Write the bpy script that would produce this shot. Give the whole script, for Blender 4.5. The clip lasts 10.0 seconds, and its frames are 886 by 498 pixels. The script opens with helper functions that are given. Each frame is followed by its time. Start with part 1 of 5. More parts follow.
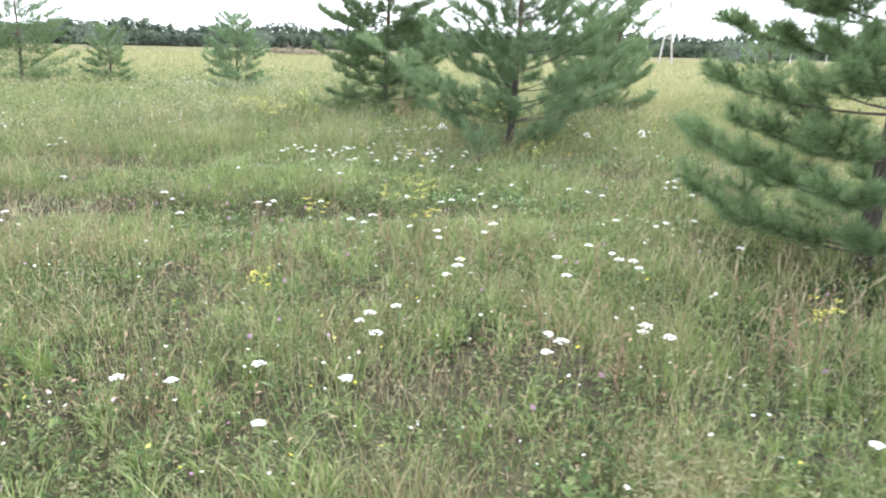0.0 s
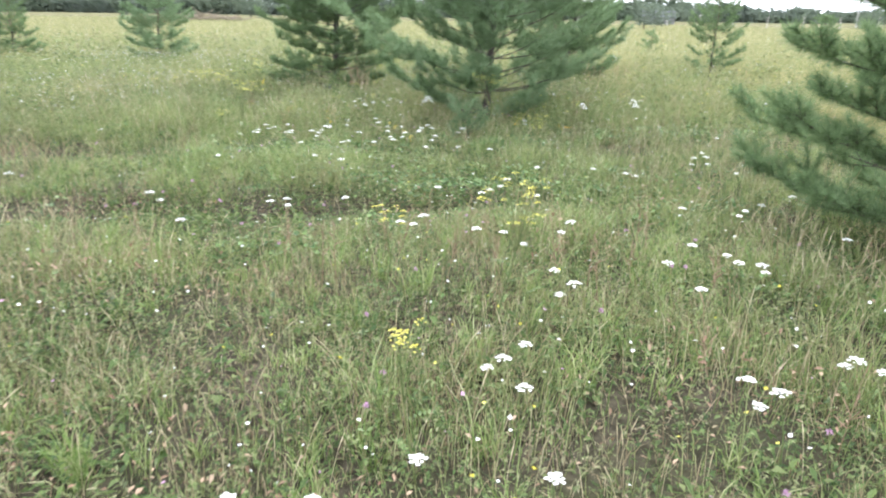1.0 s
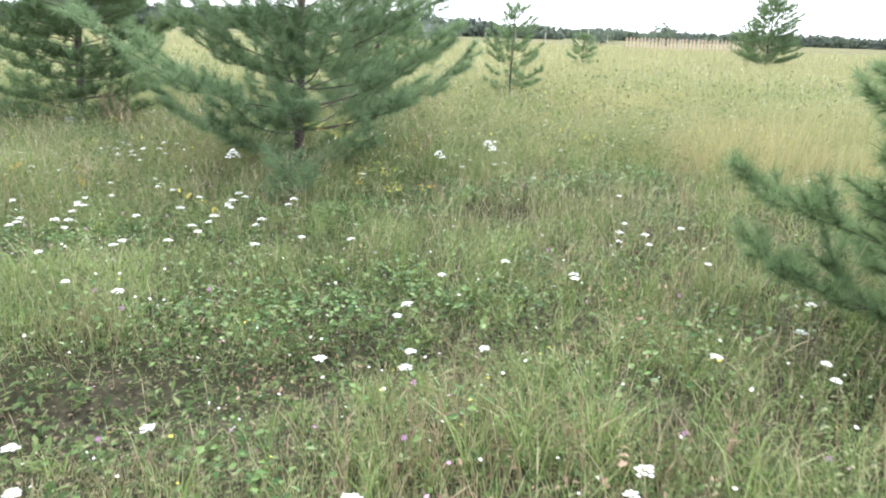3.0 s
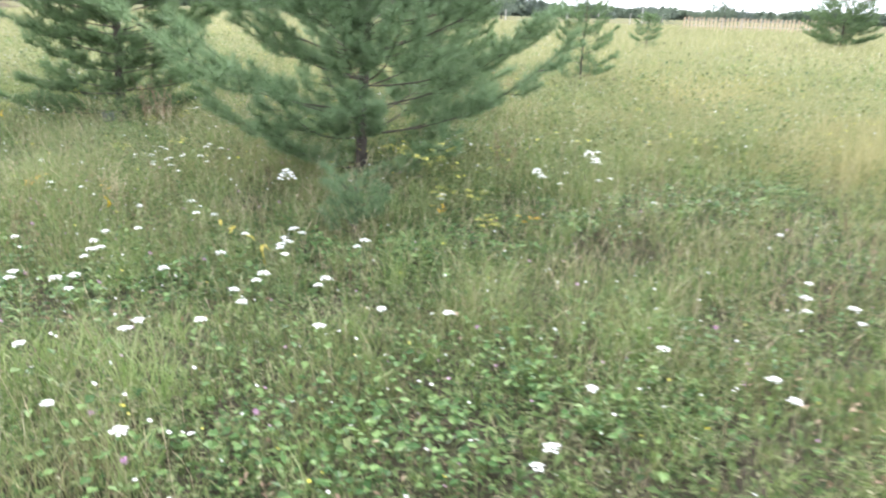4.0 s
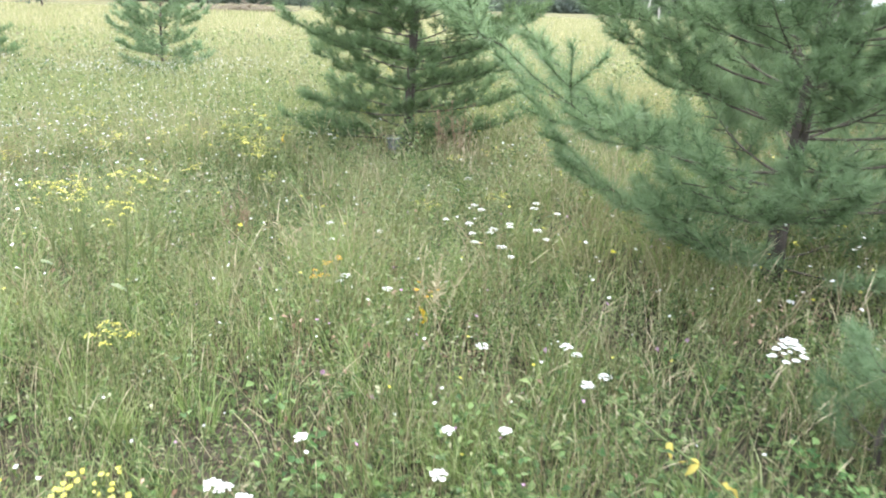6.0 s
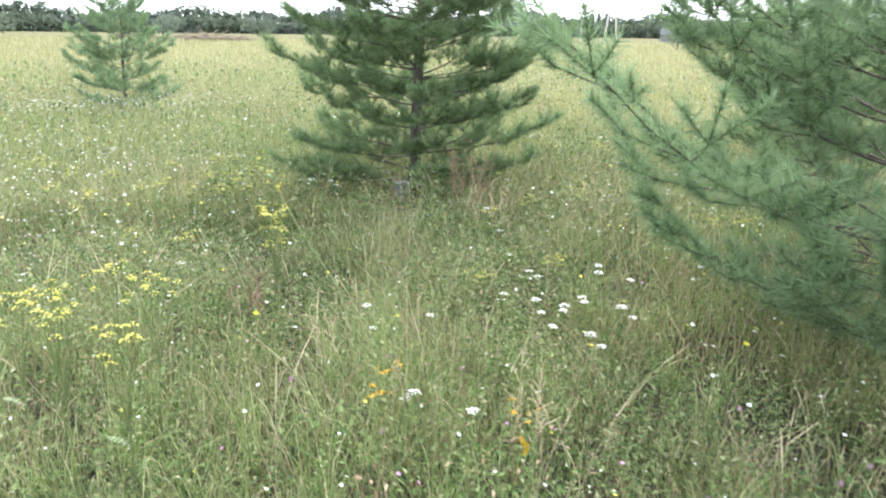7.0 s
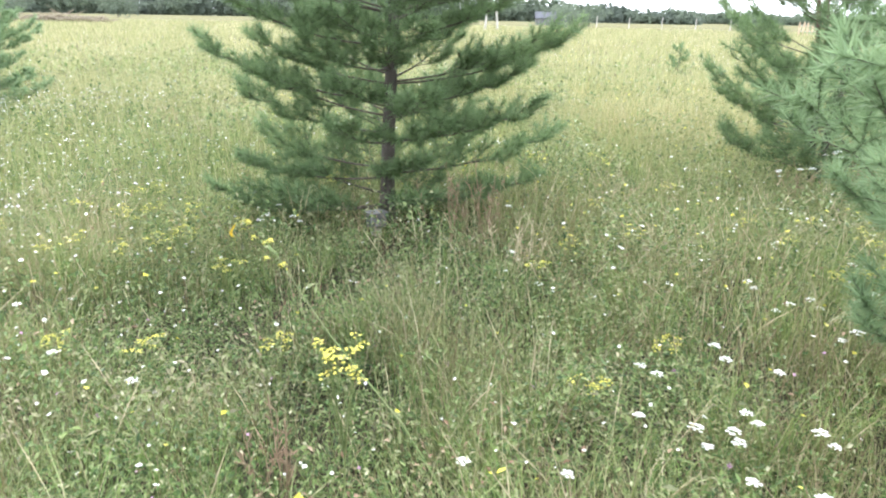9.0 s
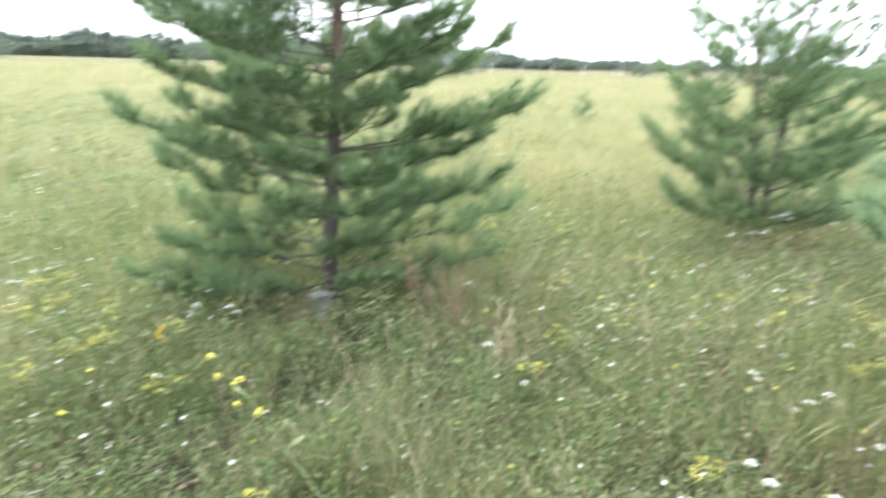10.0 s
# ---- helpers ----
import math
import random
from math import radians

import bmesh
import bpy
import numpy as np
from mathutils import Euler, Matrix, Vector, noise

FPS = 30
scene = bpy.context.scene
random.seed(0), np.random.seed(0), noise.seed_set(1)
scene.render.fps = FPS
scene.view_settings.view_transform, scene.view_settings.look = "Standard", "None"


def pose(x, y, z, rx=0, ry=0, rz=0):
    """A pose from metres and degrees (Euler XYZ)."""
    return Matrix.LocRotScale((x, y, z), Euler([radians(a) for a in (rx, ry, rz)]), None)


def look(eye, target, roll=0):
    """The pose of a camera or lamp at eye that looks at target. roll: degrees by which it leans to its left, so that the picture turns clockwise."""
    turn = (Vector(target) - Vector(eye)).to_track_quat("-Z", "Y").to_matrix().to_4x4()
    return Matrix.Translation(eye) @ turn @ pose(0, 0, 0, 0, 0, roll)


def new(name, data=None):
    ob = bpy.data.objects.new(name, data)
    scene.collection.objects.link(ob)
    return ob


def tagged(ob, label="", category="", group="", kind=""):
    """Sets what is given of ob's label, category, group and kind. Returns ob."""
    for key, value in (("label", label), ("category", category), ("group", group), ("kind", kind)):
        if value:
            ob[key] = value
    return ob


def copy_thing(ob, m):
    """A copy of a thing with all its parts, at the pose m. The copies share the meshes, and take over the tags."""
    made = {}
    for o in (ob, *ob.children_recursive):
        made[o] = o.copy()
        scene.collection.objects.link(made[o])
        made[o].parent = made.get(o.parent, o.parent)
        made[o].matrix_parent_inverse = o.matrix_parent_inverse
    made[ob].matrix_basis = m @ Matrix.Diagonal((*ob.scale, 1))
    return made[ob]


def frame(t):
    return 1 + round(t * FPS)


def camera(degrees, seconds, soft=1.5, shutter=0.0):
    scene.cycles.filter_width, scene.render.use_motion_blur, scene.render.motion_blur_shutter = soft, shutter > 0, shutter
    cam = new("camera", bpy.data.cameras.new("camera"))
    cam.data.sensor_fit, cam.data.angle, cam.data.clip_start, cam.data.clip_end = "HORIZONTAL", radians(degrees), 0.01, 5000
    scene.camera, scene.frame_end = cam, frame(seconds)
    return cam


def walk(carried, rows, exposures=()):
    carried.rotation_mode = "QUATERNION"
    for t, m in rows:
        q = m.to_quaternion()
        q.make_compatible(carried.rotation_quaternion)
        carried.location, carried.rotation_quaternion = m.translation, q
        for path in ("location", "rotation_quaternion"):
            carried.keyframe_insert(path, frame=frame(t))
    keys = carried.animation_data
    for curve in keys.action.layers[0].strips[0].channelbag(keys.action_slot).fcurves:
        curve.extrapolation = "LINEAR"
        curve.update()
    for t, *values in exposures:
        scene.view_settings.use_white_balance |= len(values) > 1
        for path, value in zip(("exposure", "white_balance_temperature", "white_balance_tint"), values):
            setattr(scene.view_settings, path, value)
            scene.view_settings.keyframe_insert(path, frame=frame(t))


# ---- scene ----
cam = camera(62.9, 10.0, soft=2.0, shutter=0.22)
PATH = [
    (0, (0.168, -0.028, 1.333), (0.17, 1.9, 0.802), 1.3),
    (0.5, (-0.227, 0.376, 1.32), (-0.219, 2.283, 0.72), -0.6),
    (1, (-0.59, 0.73, 1.33), (-0.373, 2.621, 0.715), 0.9),
    (1.5, (-0.68, 1.277, 1.282), (-0.125, 3.084, 0.631), 2.4),
    (2, (-0.804, 1.822, 1.349), (-0.088, 3.601, 0.78), 2.3),
    (2.5, (-0.848, 2.411, 1.392), (-0.051, 4.152, 0.815), 1.9),
    (2.7, (-0.794, 2.644, 1.383), (0.021, 4.382, 0.822), 1.5),
    (3.8, (-0.595, 3.938, 1.463), (0.168, 5.678, 0.839), 3.8),
    (4, (-0.553, 4.254, 1.443), (0.138, 6.024, 0.818), 1.8),
    (4.5, (-0.561, 5.077, 1.434), (-0.294, 6.957, 0.805), -0.2),
    (5, (-0.674, 5.642, 1.441), (-0.509, 7.518, 0.77), 2.3),
    (5.5, (-0.752, 6.184, 1.436), (-0.671, 8.071, 0.779), 1.3),
    (6, (-1.066, 6.744, 1.429), (-0.964, 8.638, 0.795), 1.7),
    (6.2, (-1.14, 6.947, 1.449), (-0.989, 8.836, 0.812), 2.0),
    (7.3, (-1.674, 7.84, 1.465), (-1.428, 9.75, 0.925), -0.4),
    (7.5, (-1.774, 7.963, 1.522), (-1.433, 9.862, 0.995), -0.0),
    (8, (-1.934, 8.325, 1.468), (-1.539, 10.187, 0.852), 0.3),
    (8.5, (-2.004, 8.718, 1.476), (-1.692, 10.615, 0.925), -0.2),
    (9, (-2.159, 9.093, 1.531), (-1.645, 10.927, 0.92), 1.1),
    (9.5, (-2.202, 9.468, 1.605), (-1.682, 11.312, 1.031), -0.7),
    (9.9, (-2.259, 9.739, 1.66), (-1.675, 11.565, 1.089), -0.4),
    (10, (-2.351, 9.774, 1.643), (-1.571, 11.547, 1.148), 1.7),
]
EXPOSURE = [(t, stops + 0.1, 6250, 12.5) for t, stops in ((0.0, 1.02), (2.5, 1.02), (4.0, 1.15), (5.0, 1.33), (6.0, 1.35), (7.5, 1.15), (8.0, 1.15), (8.5, 1.28), (9.0, 1.33), (9.5, 1.3), (10.0, 1.4))]
walk(cam, [(t, look(eye, target, roll)) for t, eye, target, roll in PATH], EXPOSURE)
SKY, SUN = 0.15, 2.2

# ---- light ----
world = bpy.data.worlds.new("sky")
scene.world = world
world.use_nodes = True
wn, wl = world.node_tree.nodes, world.node_tree.links
wn.clear()
sky = wn.new("ShaderNodeTexSky")
sky.sky_type, sky.sun_disc = "NISHITA", False
sky.sun_elevation, sky.sun_rotation = radians(51), radians(18)
sky.dust_density = 4.0
# thin bright cloud over most of the sky, with soft paler and bluer places
wcoord = wn.new("ShaderNodeTexCoord")
cloud = wn.new("ShaderNodeTexNoise")
cloud.inputs["Scale"].default_value, cloud.inputs["Detail"].default_value = 2.2, 5.0
cover = wn.new("ShaderNodeMapRange")
cover.inputs["From Min"].default_value, cover.inputs["From Max"].default_value = 0.3, 0.6
cover.inputs["To Min"].default_value, cover.inputs["To Max"].default_value = 0.72, 0.97
veil = wn.new("ShaderNodeMixRGB")
veil.inputs["Color2"].default_value = (10.0, 10.6, 11.4, 1)
back = wn.new("ShaderNodeBackground")
back.inputs["Strength"].default_value = SKY
wout = wn.new("ShaderNodeOutputWorld")
wl.new(wcoord.outputs["Generated"], cloud.inputs["Vector"])
wl.new(cloud.outputs["Fac"], cover.inputs["Value"])
wl.new(cover.outputs["Result"], veil.inputs["Fac"])
wl.new(sky.outputs["Color"], veil.inputs["Color1"])
wl.new(veil.outputs["Color"], back.inputs["Color"])
wl.new(back.outputs["Background"], wout.inputs["Surface"])

sun = new("sun", bpy.data.lights.new("sun", "SUN"))
sun.data.energy, sun.data.angle, sun.data.color = SUN, radians(18), (1.0, 0.96, 0.88)
sun.matrix_world = look((2.8, 8.5, 11), (0, 0, 0))


# ---- materials ----
def plant(name, ramp, through_light=0.35, rough=0.6, patch=0.0, patch_scale=0.5, patch_colour=(0.2, 0.2, 0.08), each="island"):
    """Leaves, needles and petals: a colour for each piece, some light let through; patch: broad drifts of another tint."""
    m = bpy.data.materials.new(name)
    m.use_nodes = True
    n, l = m.node_tree.nodes, m.node_tree.links
    n.clear()
    out = n.new("ShaderNodeOutputMaterial")
    if each == "island":
        pick = n.new("ShaderNodeNewGeometry").outputs["Random Per Island"]
    else:
        pick = n.new("ShaderNodeObjectInfo").outputs["Random"]
    cr = n.new("ShaderNodeValToRGB")
    els = cr.color_ramp.elements
    for i, (pos, c) in enumerate(ramp):
        e = els[i] if i < 2 else els.new(pos)
        e.position, e.color = pos, (*c, 1)
    l.new(pick, cr.inputs["Fac"])
    colour = cr.outputs["Color"]
    if patch:
        co = n.new("ShaderNodeTexCoord")
        no = n.new("ShaderNodeTexNoise")
        no.inputs["Scale"].default_value, no.inputs["Detail"].default_value = patch_scale, 4.0
        mr = n.new("ShaderNodeMapRange")
        mr.inputs["From Min"].default_value, mr.inputs["From Max"].default_value = 0.42, 0.62
        mr.inputs["To Max"].default_value = patch
        mx = n.new("ShaderNodeMixRGB")
        mx.inputs["Color2"].default_value = (*patch_colour, 1)
        l.new(co.outputs["Object"], no.inputs["Vector"])
        l.new(no.outputs["Fac"], mr.inputs["Value"])
        l.new(mr.outputs["Result"], mx.inputs["Fac"])
        l.new(colour, mx.inputs["Color1"])
        colour = mx.outputs["Color"]
    bsdf = n.new("ShaderNodeBsdfPrincipled")
    bsdf.inputs["Roughness"].default_value = rough
    bsdf.inputs["Specular IOR Level"].default_value = 0.25
    l.new(colour, bsdf.inputs["Base Color"])
    if through_light:
        tr = n.new("ShaderNodeBsdfTranslucent")
        mix = n.new("ShaderNodeMixShader")
        mix.inputs["Fac"].default_value = through_light
        l.new(colour, tr.inputs["Color"])
        l.new(bsdf.outputs["BSDF"], mix.inputs[1])
        l.new(tr.outputs["BSDF"], mix.inputs[2])
        l.new(mix.outputs["Shader"], out.inputs["Surface"])
    else:
        l.new(bsdf.outputs["BSDF"], out.inputs["Surface"])
    return m


def rough_solid(name, a, b, scale=8.0, rough=0.85, bump=0.3, stretch=(1, 1, 1), c=None, broad=0.7):
    """Bark, boards, soil, stone: two tints in a fine grain, a third in broad blotches, and relief."""
    m = bpy.data.materials.new(name)
    m.use_nodes = True
    n, l = m.node_tree.nodes, m.node_tree.links
    bsdf = n["Principled BSDF"]
    co = n.new("ShaderNodeTexCoord")
    mp = n.new("ShaderNodeMapping")
    mp.inputs["Scale"].default_value = stretch
    no = n.new("ShaderNodeTexNoise")
    no.inputs["Scale"].default_value, no.inputs["Detail"].default_value = scale, 8.0
    cr = n.new("ShaderNodeValToRGB")
    cr.color_ramp.elements[0].position, cr.color_ramp.elements[1].position = 0.35, 0.65
    cr.color_ramp.elements[0].color, cr.color_ramp.elements[1].color = (*a, 1), (*b, 1)
    l.new(co.outputs["Object"], mp.inputs["Vector"])
    l.new(mp.outputs["Vector"], no.inputs["Vector"])
    l.new(no.outputs["Fac"], cr.inputs["Fac"])
    colour = cr.outputs["Color"]
    if c:
        wide = n.new("ShaderNodeTexNoise")
        wide.inputs["Scale"].default_value, wide.inputs["Detail"].default_value = broad, 3.0
        mr = n.new("ShaderNodeMapRange")
        mr.inputs["From Min"].default_value, mr.inputs["From Max"].default_value = 0.4, 0.65
        mx = n.new("ShaderNodeMixRGB")
        mx.inputs["Color2"].default_value = (*c, 1)
        l.new(co.outputs["Object"], wide.inputs["Vector"])
        l.new(wide.outputs["Fac"], mr.inputs["Value"])
        l.new(mr.outputs["Result"], mx.inputs["Fac"])
        l.new(colour, mx.inputs["Color1"])
        colour = mx.outputs["Color"]
    bp = n.new("ShaderNodeBump")
    bp.inputs["Strength"].default_value, bp.inputs["Distance"].default_value = bump, 0.02
    l.new(no.outputs["Fac"], bp.inputs["Height"])
    l.new(bp.outputs["Normal"], bsdf.inputs["Normal"])
    l.new(colour, bsdf.inputs["Base Color"])
    bsdf.inputs["Roughness"].default_value = rough
    return m



def meadow_ground():
    """Dark soil where the weeds stand close, passing raggedly into turf and then into straw-coloured field."""
    m = rough_solid("meadow_ground", (0.028, 0.025, 0.017), (0.085, 0.073, 0.052), 28, 0.95, 1.0, c=(0.045, 0.046, 0.026), broad=1.6)
    n, l = m.node_tree.nodes, m.node_tree.links
    bsdf = n["Principled BSDF"]
    colour = bsdf.inputs["Base Color"].links[0].from_socket
    co = n.new("ShaderNodeTexCoord")

    def ring(centre, start, end, wobble, scale):
        off = n.new("ShaderNodeVectorMath")
        off.operation = "DISTANCE"
        off.inputs[1].default_value = centre
        l.new(co.outputs["Object"], off.inputs[0])
        no = n.new("ShaderNodeTexNoise")
        no.inputs["Scale"].default_value, no.inputs["Detail"].default_value = scale, 5.0
        l.new(co.outputs["Object"], no.inputs["Vector"])
        add = n.new("ShaderNodeMath")
        add.operation = "MULTIPLY_ADD"
        add.inputs[1].default_value = wobble
        l.new(no.outputs["Fac"], add.inputs[0])
        l.new(off.outputs["Value"], add.inputs[2])
        mr = n.new("ShaderNodeMapRange")
        mr.inputs["From Min"].default_value, mr.inputs["From Max"].default_value = start + wobble / 2, end + wobble / 2
        l.new(add.outputs["Value"], mr.inputs["Value"])
        return mr.outputs["Result"]

    def tint(a, b, scale):
        no = n.new("ShaderNodeTexNoise")
        no.inputs["Scale"].default_value, no.inputs["Detail"].default_value = scale, 8.0
        l.new(co.outputs["Object"], no.inputs["Vector"])
        cr = n.new("ShaderNodeValToRGB")
        cr.color_ramp.elements[0].position, cr.color_ramp.elements[1].position = 0.35, 0.65
        cr.color_ramp.elements[0].color, cr.color_ramp.elements[1].color = (*a, 1), (*b, 1)
        l.new(no.outputs["Fac"], cr.inputs["Fac"])
        return cr.outputs["Color"]

    # the outer field tint is darkened to stand in for shade between blades
    for where, what in ((ring((-0.5, 8.0, 0), 5.5, 9.0, 3.0, 0.6), tint((0.05, 0.066, 0.022), (0.12, 0.132, 0.053), 5.0)),
                        (ring((-0.5, 8.0, 0), 12.0, 40.0, 10.0, 0.15), tint((0.095, 0.1, 0.045), (0.165, 0.15, 0.08), 0.5))):
        mx = n.new("ShaderNodeMixRGB")
        l.new(where, mx.inputs["Fac"])
        l.new(colour, mx.inputs["Color1"])
        l.new(what, mx.inputs["Color2"])
        colour = mx.outputs["Color"]
    l.new(colour, bsdf.inputs["Base Color"])
    bsdf.inputs["Specular IOR Level"].default_value = 0.05
    return m


GROUND = meadow_ground()
BARK_DARK = rough_solid("pine_bark", (0.03, 0.025, 0.02), (0.105, 0.085, 0.07), 30, 0.9, 1.0, (1, 1, 0.35), c=(0.075, 0.062, 0.052), broad=3)
BARK_ORANGE = rough_solid("young_pine_bark", (0.075, 0.055, 0.04), (0.2, 0.14, 0.095), 34, 0.85, 0.8, (1, 1, 0.4), c=(0.14, 0.1, 0.07), broad=3)
TWIG = rough_solid("pine_twig_bark", (0.06, 0.052, 0.04), (0.13, 0.108, 0.08), 40, 0.85, 0.5)
OLD_WOOD = rough_solid("weathered_wood", (0.3, 0.28, 0.25), (0.55, 0.52, 0.47), 6, 0.85, 0.4, (4, 4, 0.5))
PALE_BOARD = rough_solid("pale_boards", (0.4, 0.3, 0.2), (0.58, 0.46, 0.32), 3, 0.85, 0.3, (3, 3, 0.4))
SLATE = rough_solid("grey_roofing", (0.05, 0.055, 0.065), (0.1, 0.105, 0.12), 2, 0.95, 0.2)
CONCRETE = rough_solid("pole_concrete", (0.36, 0.35, 0.33), (0.5, 0.49, 0.47), 5, 0.9, 0.3)
CERAMIC = rough_solid("insulator_glaze", (0.2, 0.12, 0.08), (0.3, 0.2, 0.14), 5, 0.3, 0.1)
RUST = rough_solid("grey_metal", (0.08, 0.085, 0.09), (0.2, 0.205, 0.21), 20, 0.6, 0.4)
STRAW_HEAP = rough_solid("dry_brush_heap", (0.16, 0.13, 0.09), (0.33, 0.28, 0.2), 6, 0.95, 0.8)

NEEDLE = plant("pine_needles", [(0, (0.095, 0.15, 0.065)), (1, (0.21, 0.29, 0.14)), (0.5, (0.14, 0.215, 0.1))], 0.55, 0.45, 0.6, 4.0, (0.22, 0.31, 0.15))
NEEDLE_BLUE = plant("bluish_pine_needles", [(0, (0.11, 0.175, 0.085)), (1, (0.27, 0.37, 0.2)), (0.5, (0.175, 0.26, 0.13))], 0.55, 0.45, 0.6, 4.0, (0.26, 0.36, 0.2))
GRASS = plant("meadow_grass_blades", [(0, (0.065, 0.125, 0.038)), (1, (0.52, 0.47, 0.31)), (0.45, (0.16, 0.235, 0.07)), (0.85, (0.31, 0.355, 0.145))], 0.4, 0.5, 0.5, 1.6, (0.33, 0.31, 0.16))
WEED_LEAF = plant("weed_leaves", [(0, (0.04, 0.075, 0.028)), (1, (0.54, 0.52, 0.35)), (0.4, (0.12, 0.195, 0.058)), (0.8, (0.26, 0.335, 0.12))], 0.35, 0.45, 0.5, 2.2, (0.13, 0.18, 0.06))
TUSSOCK = plant("tussock_blades", [(0, (0.14, 0.22, 0.06)), (1, (0.46, 0.48, 0.25)), (0.6, (0.25, 0.34, 0.11))], 0.4, 0.42)
DRY_GRASS = plant("withered_grass_blades", [(0, (0.2, 0.15, 0.09)), (1, (0.58, 0.5, 0.34)), (0.5, (0.36, 0.29, 0.17))], 0.35, 0.6, 0.5, 1.2, (0.3, 0.22, 0.15))
FIELD = plant("dry_field_grass", [(0, (0.22, 0.235, 0.1)), (1, (0.5, 0.455, 0.27)), (0.5, (0.35, 0.34, 0.17))], 0.4, 0.6, 0.5, 0.35, (0.22, 0.25, 0.11))
STRAW = plant("dry_tall_grass", [(0, (0.24, 0.23, 0.09)), (1, (0.58, 0.5, 0.28)), (0.5, (0.41, 0.37, 0.165))], 0.4, 0.6, 0.5, 0.35, (0.24, 0.25, 0.12))
HERB = plant("herb_leaves", [(0, (0.03, 0.06, 0.02)), (1, (0.25, 0.28, 0.125)), (0.4, (0.085, 0.14, 0.042)), (0.8, (0.18, 0.24, 0.082))], 0.3, 0.42, 0.5, 2.6, (0.09, 0.135, 0.045))
HERB_PALE = plant("stalk_leaves", [(0, (0.05, 0.085, 0.033)), (1, (0.42, 0.41, 0.25)), (0.4, (0.135, 0.22, 0.068)), (0.8, (0.27, 0.34, 0.13))], 0.35, 0.5, 0.6, 1.9, (0.32, 0.26, 0.18))
RED_STALK = plant("reddish_dry_stalks", [(0, (0.2, 0.12, 0.075)), (1, (0.5, 0.37, 0.26)), (0.5, (0.33, 0.22, 0.15))], 0.25, 0.65)
CLOVER = plant("clover_leaves", [(0, (0.035, 0.085, 0.022)), (1, (0.2, 0.3, 0.1)), (0.5, (0.085, 0.165, 0.045))], 0.3, 0.42)
LITTER = plant("dead_leaves", [(0, (0.13, 0.1, 0.06)), (1, (0.36, 0.3, 0.2)), (0.5, (0.22, 0.17, 0.11))], 0.2, 0.8)
STEM = plant("green_stem", [(0, (0.12, 0.16, 0.06)), (1, (0.22, 0.25, 0.1))], 0.2, 0.6, each="object")
DRY_STEM = plant("dry_stem", [(0, (0.4, 0.33, 0.2)), (1, (0.6, 0.52, 0.35))], 0.3, 0.7)
BROWN_STEM = plant("brown_stem", [(0, (0.18, 0.12, 0.08)), (1, (0.4, 0.28, 0.19))], 0.2, 0.7)
WHITE = plant("white_petals", [(0, (0.78, 0.78, 0.74)), (1, (0.86, 0.86, 0.84))], 0.3, 0.7)
YELLOW = plant("yellow_petals", [(0, (0.55, 0.49, 0.05)), (1, (0.75, 0.7, 0.17))], 0.35, 0.7)
ORANGE = plant("orange_petals", [(0, (0.8, 0.36, 0.02)), (1, (0.85, 0.5, 0.04))], 0.35, 0.7)
LILAC = plant("lilac_petals", [(0, (0.5, 0.45, 0.5)), (1, (0.7, 0.66, 0.68))], 0.3, 0.7)
PINK = plant("pink_petals", [(0, (0.42, 0.22, 0.38)), (1, (0.6, 0.4, 0.52))], 0.3, 0.7)
WITHERED = plant("withered_leaves", [(0, (0.5, 0.36, 0.08)), (1, (0.66, 0.58, 0.16))], 0.4, 0.7)
# distance haze is put into this leaf colour: paler, with bluish-grey drifts
HAZED_FAR_LEAF = plant("hazed_far_leaves", [(0, (0.1, 0.13, 0.09)), (1, (0.18, 0.22, 0.155))], 0.5, 0.8, 0.6, 0.03, (0.125, 0.15, 0.135))


# ---- helpers of the place ----
def link_np(name, verts, faces, material, parent=None, smooth=False):
    """A mesh object from number arrays: verts (n, 3); faces a list of arrays (m, k)."""
    me = bpy.data.meshes.new(name)
    verts = np.asarray(verts, dtype=np.float32).reshape(-1, 3)
    loops = np.concatenate([np.asarray(f).ravel() for f in faces]).astype(np.int32)
    totals = np.concatenate([np.full(len(f), np.asarray(f).shape[1]) for f in faces]).astype(np.int32)
    starts = np.concatenate([[0], np.cumsum(totals)[:-1]]).astype(np.int32)
    me.vertices.add(len(verts))
    me.vertices.foreach_set("co", verts.ravel())
    me.loops.add(len(loops))
    me.loops.foreach_set("vertex_index", loops)
    me.polygons.add(len(totals))
    me.polygons.foreach_set("loop_start", starts)
    me.polygons.foreach_set("loop_total", totals)
    me.polygons.foreach_set("use_smooth", np.full(len(totals), smooth))
    me.update(calc_edges=True)
    me.materials.append(material)
    ob = new(name, me)
    if parent:
        ob.parent = parent
    return ob


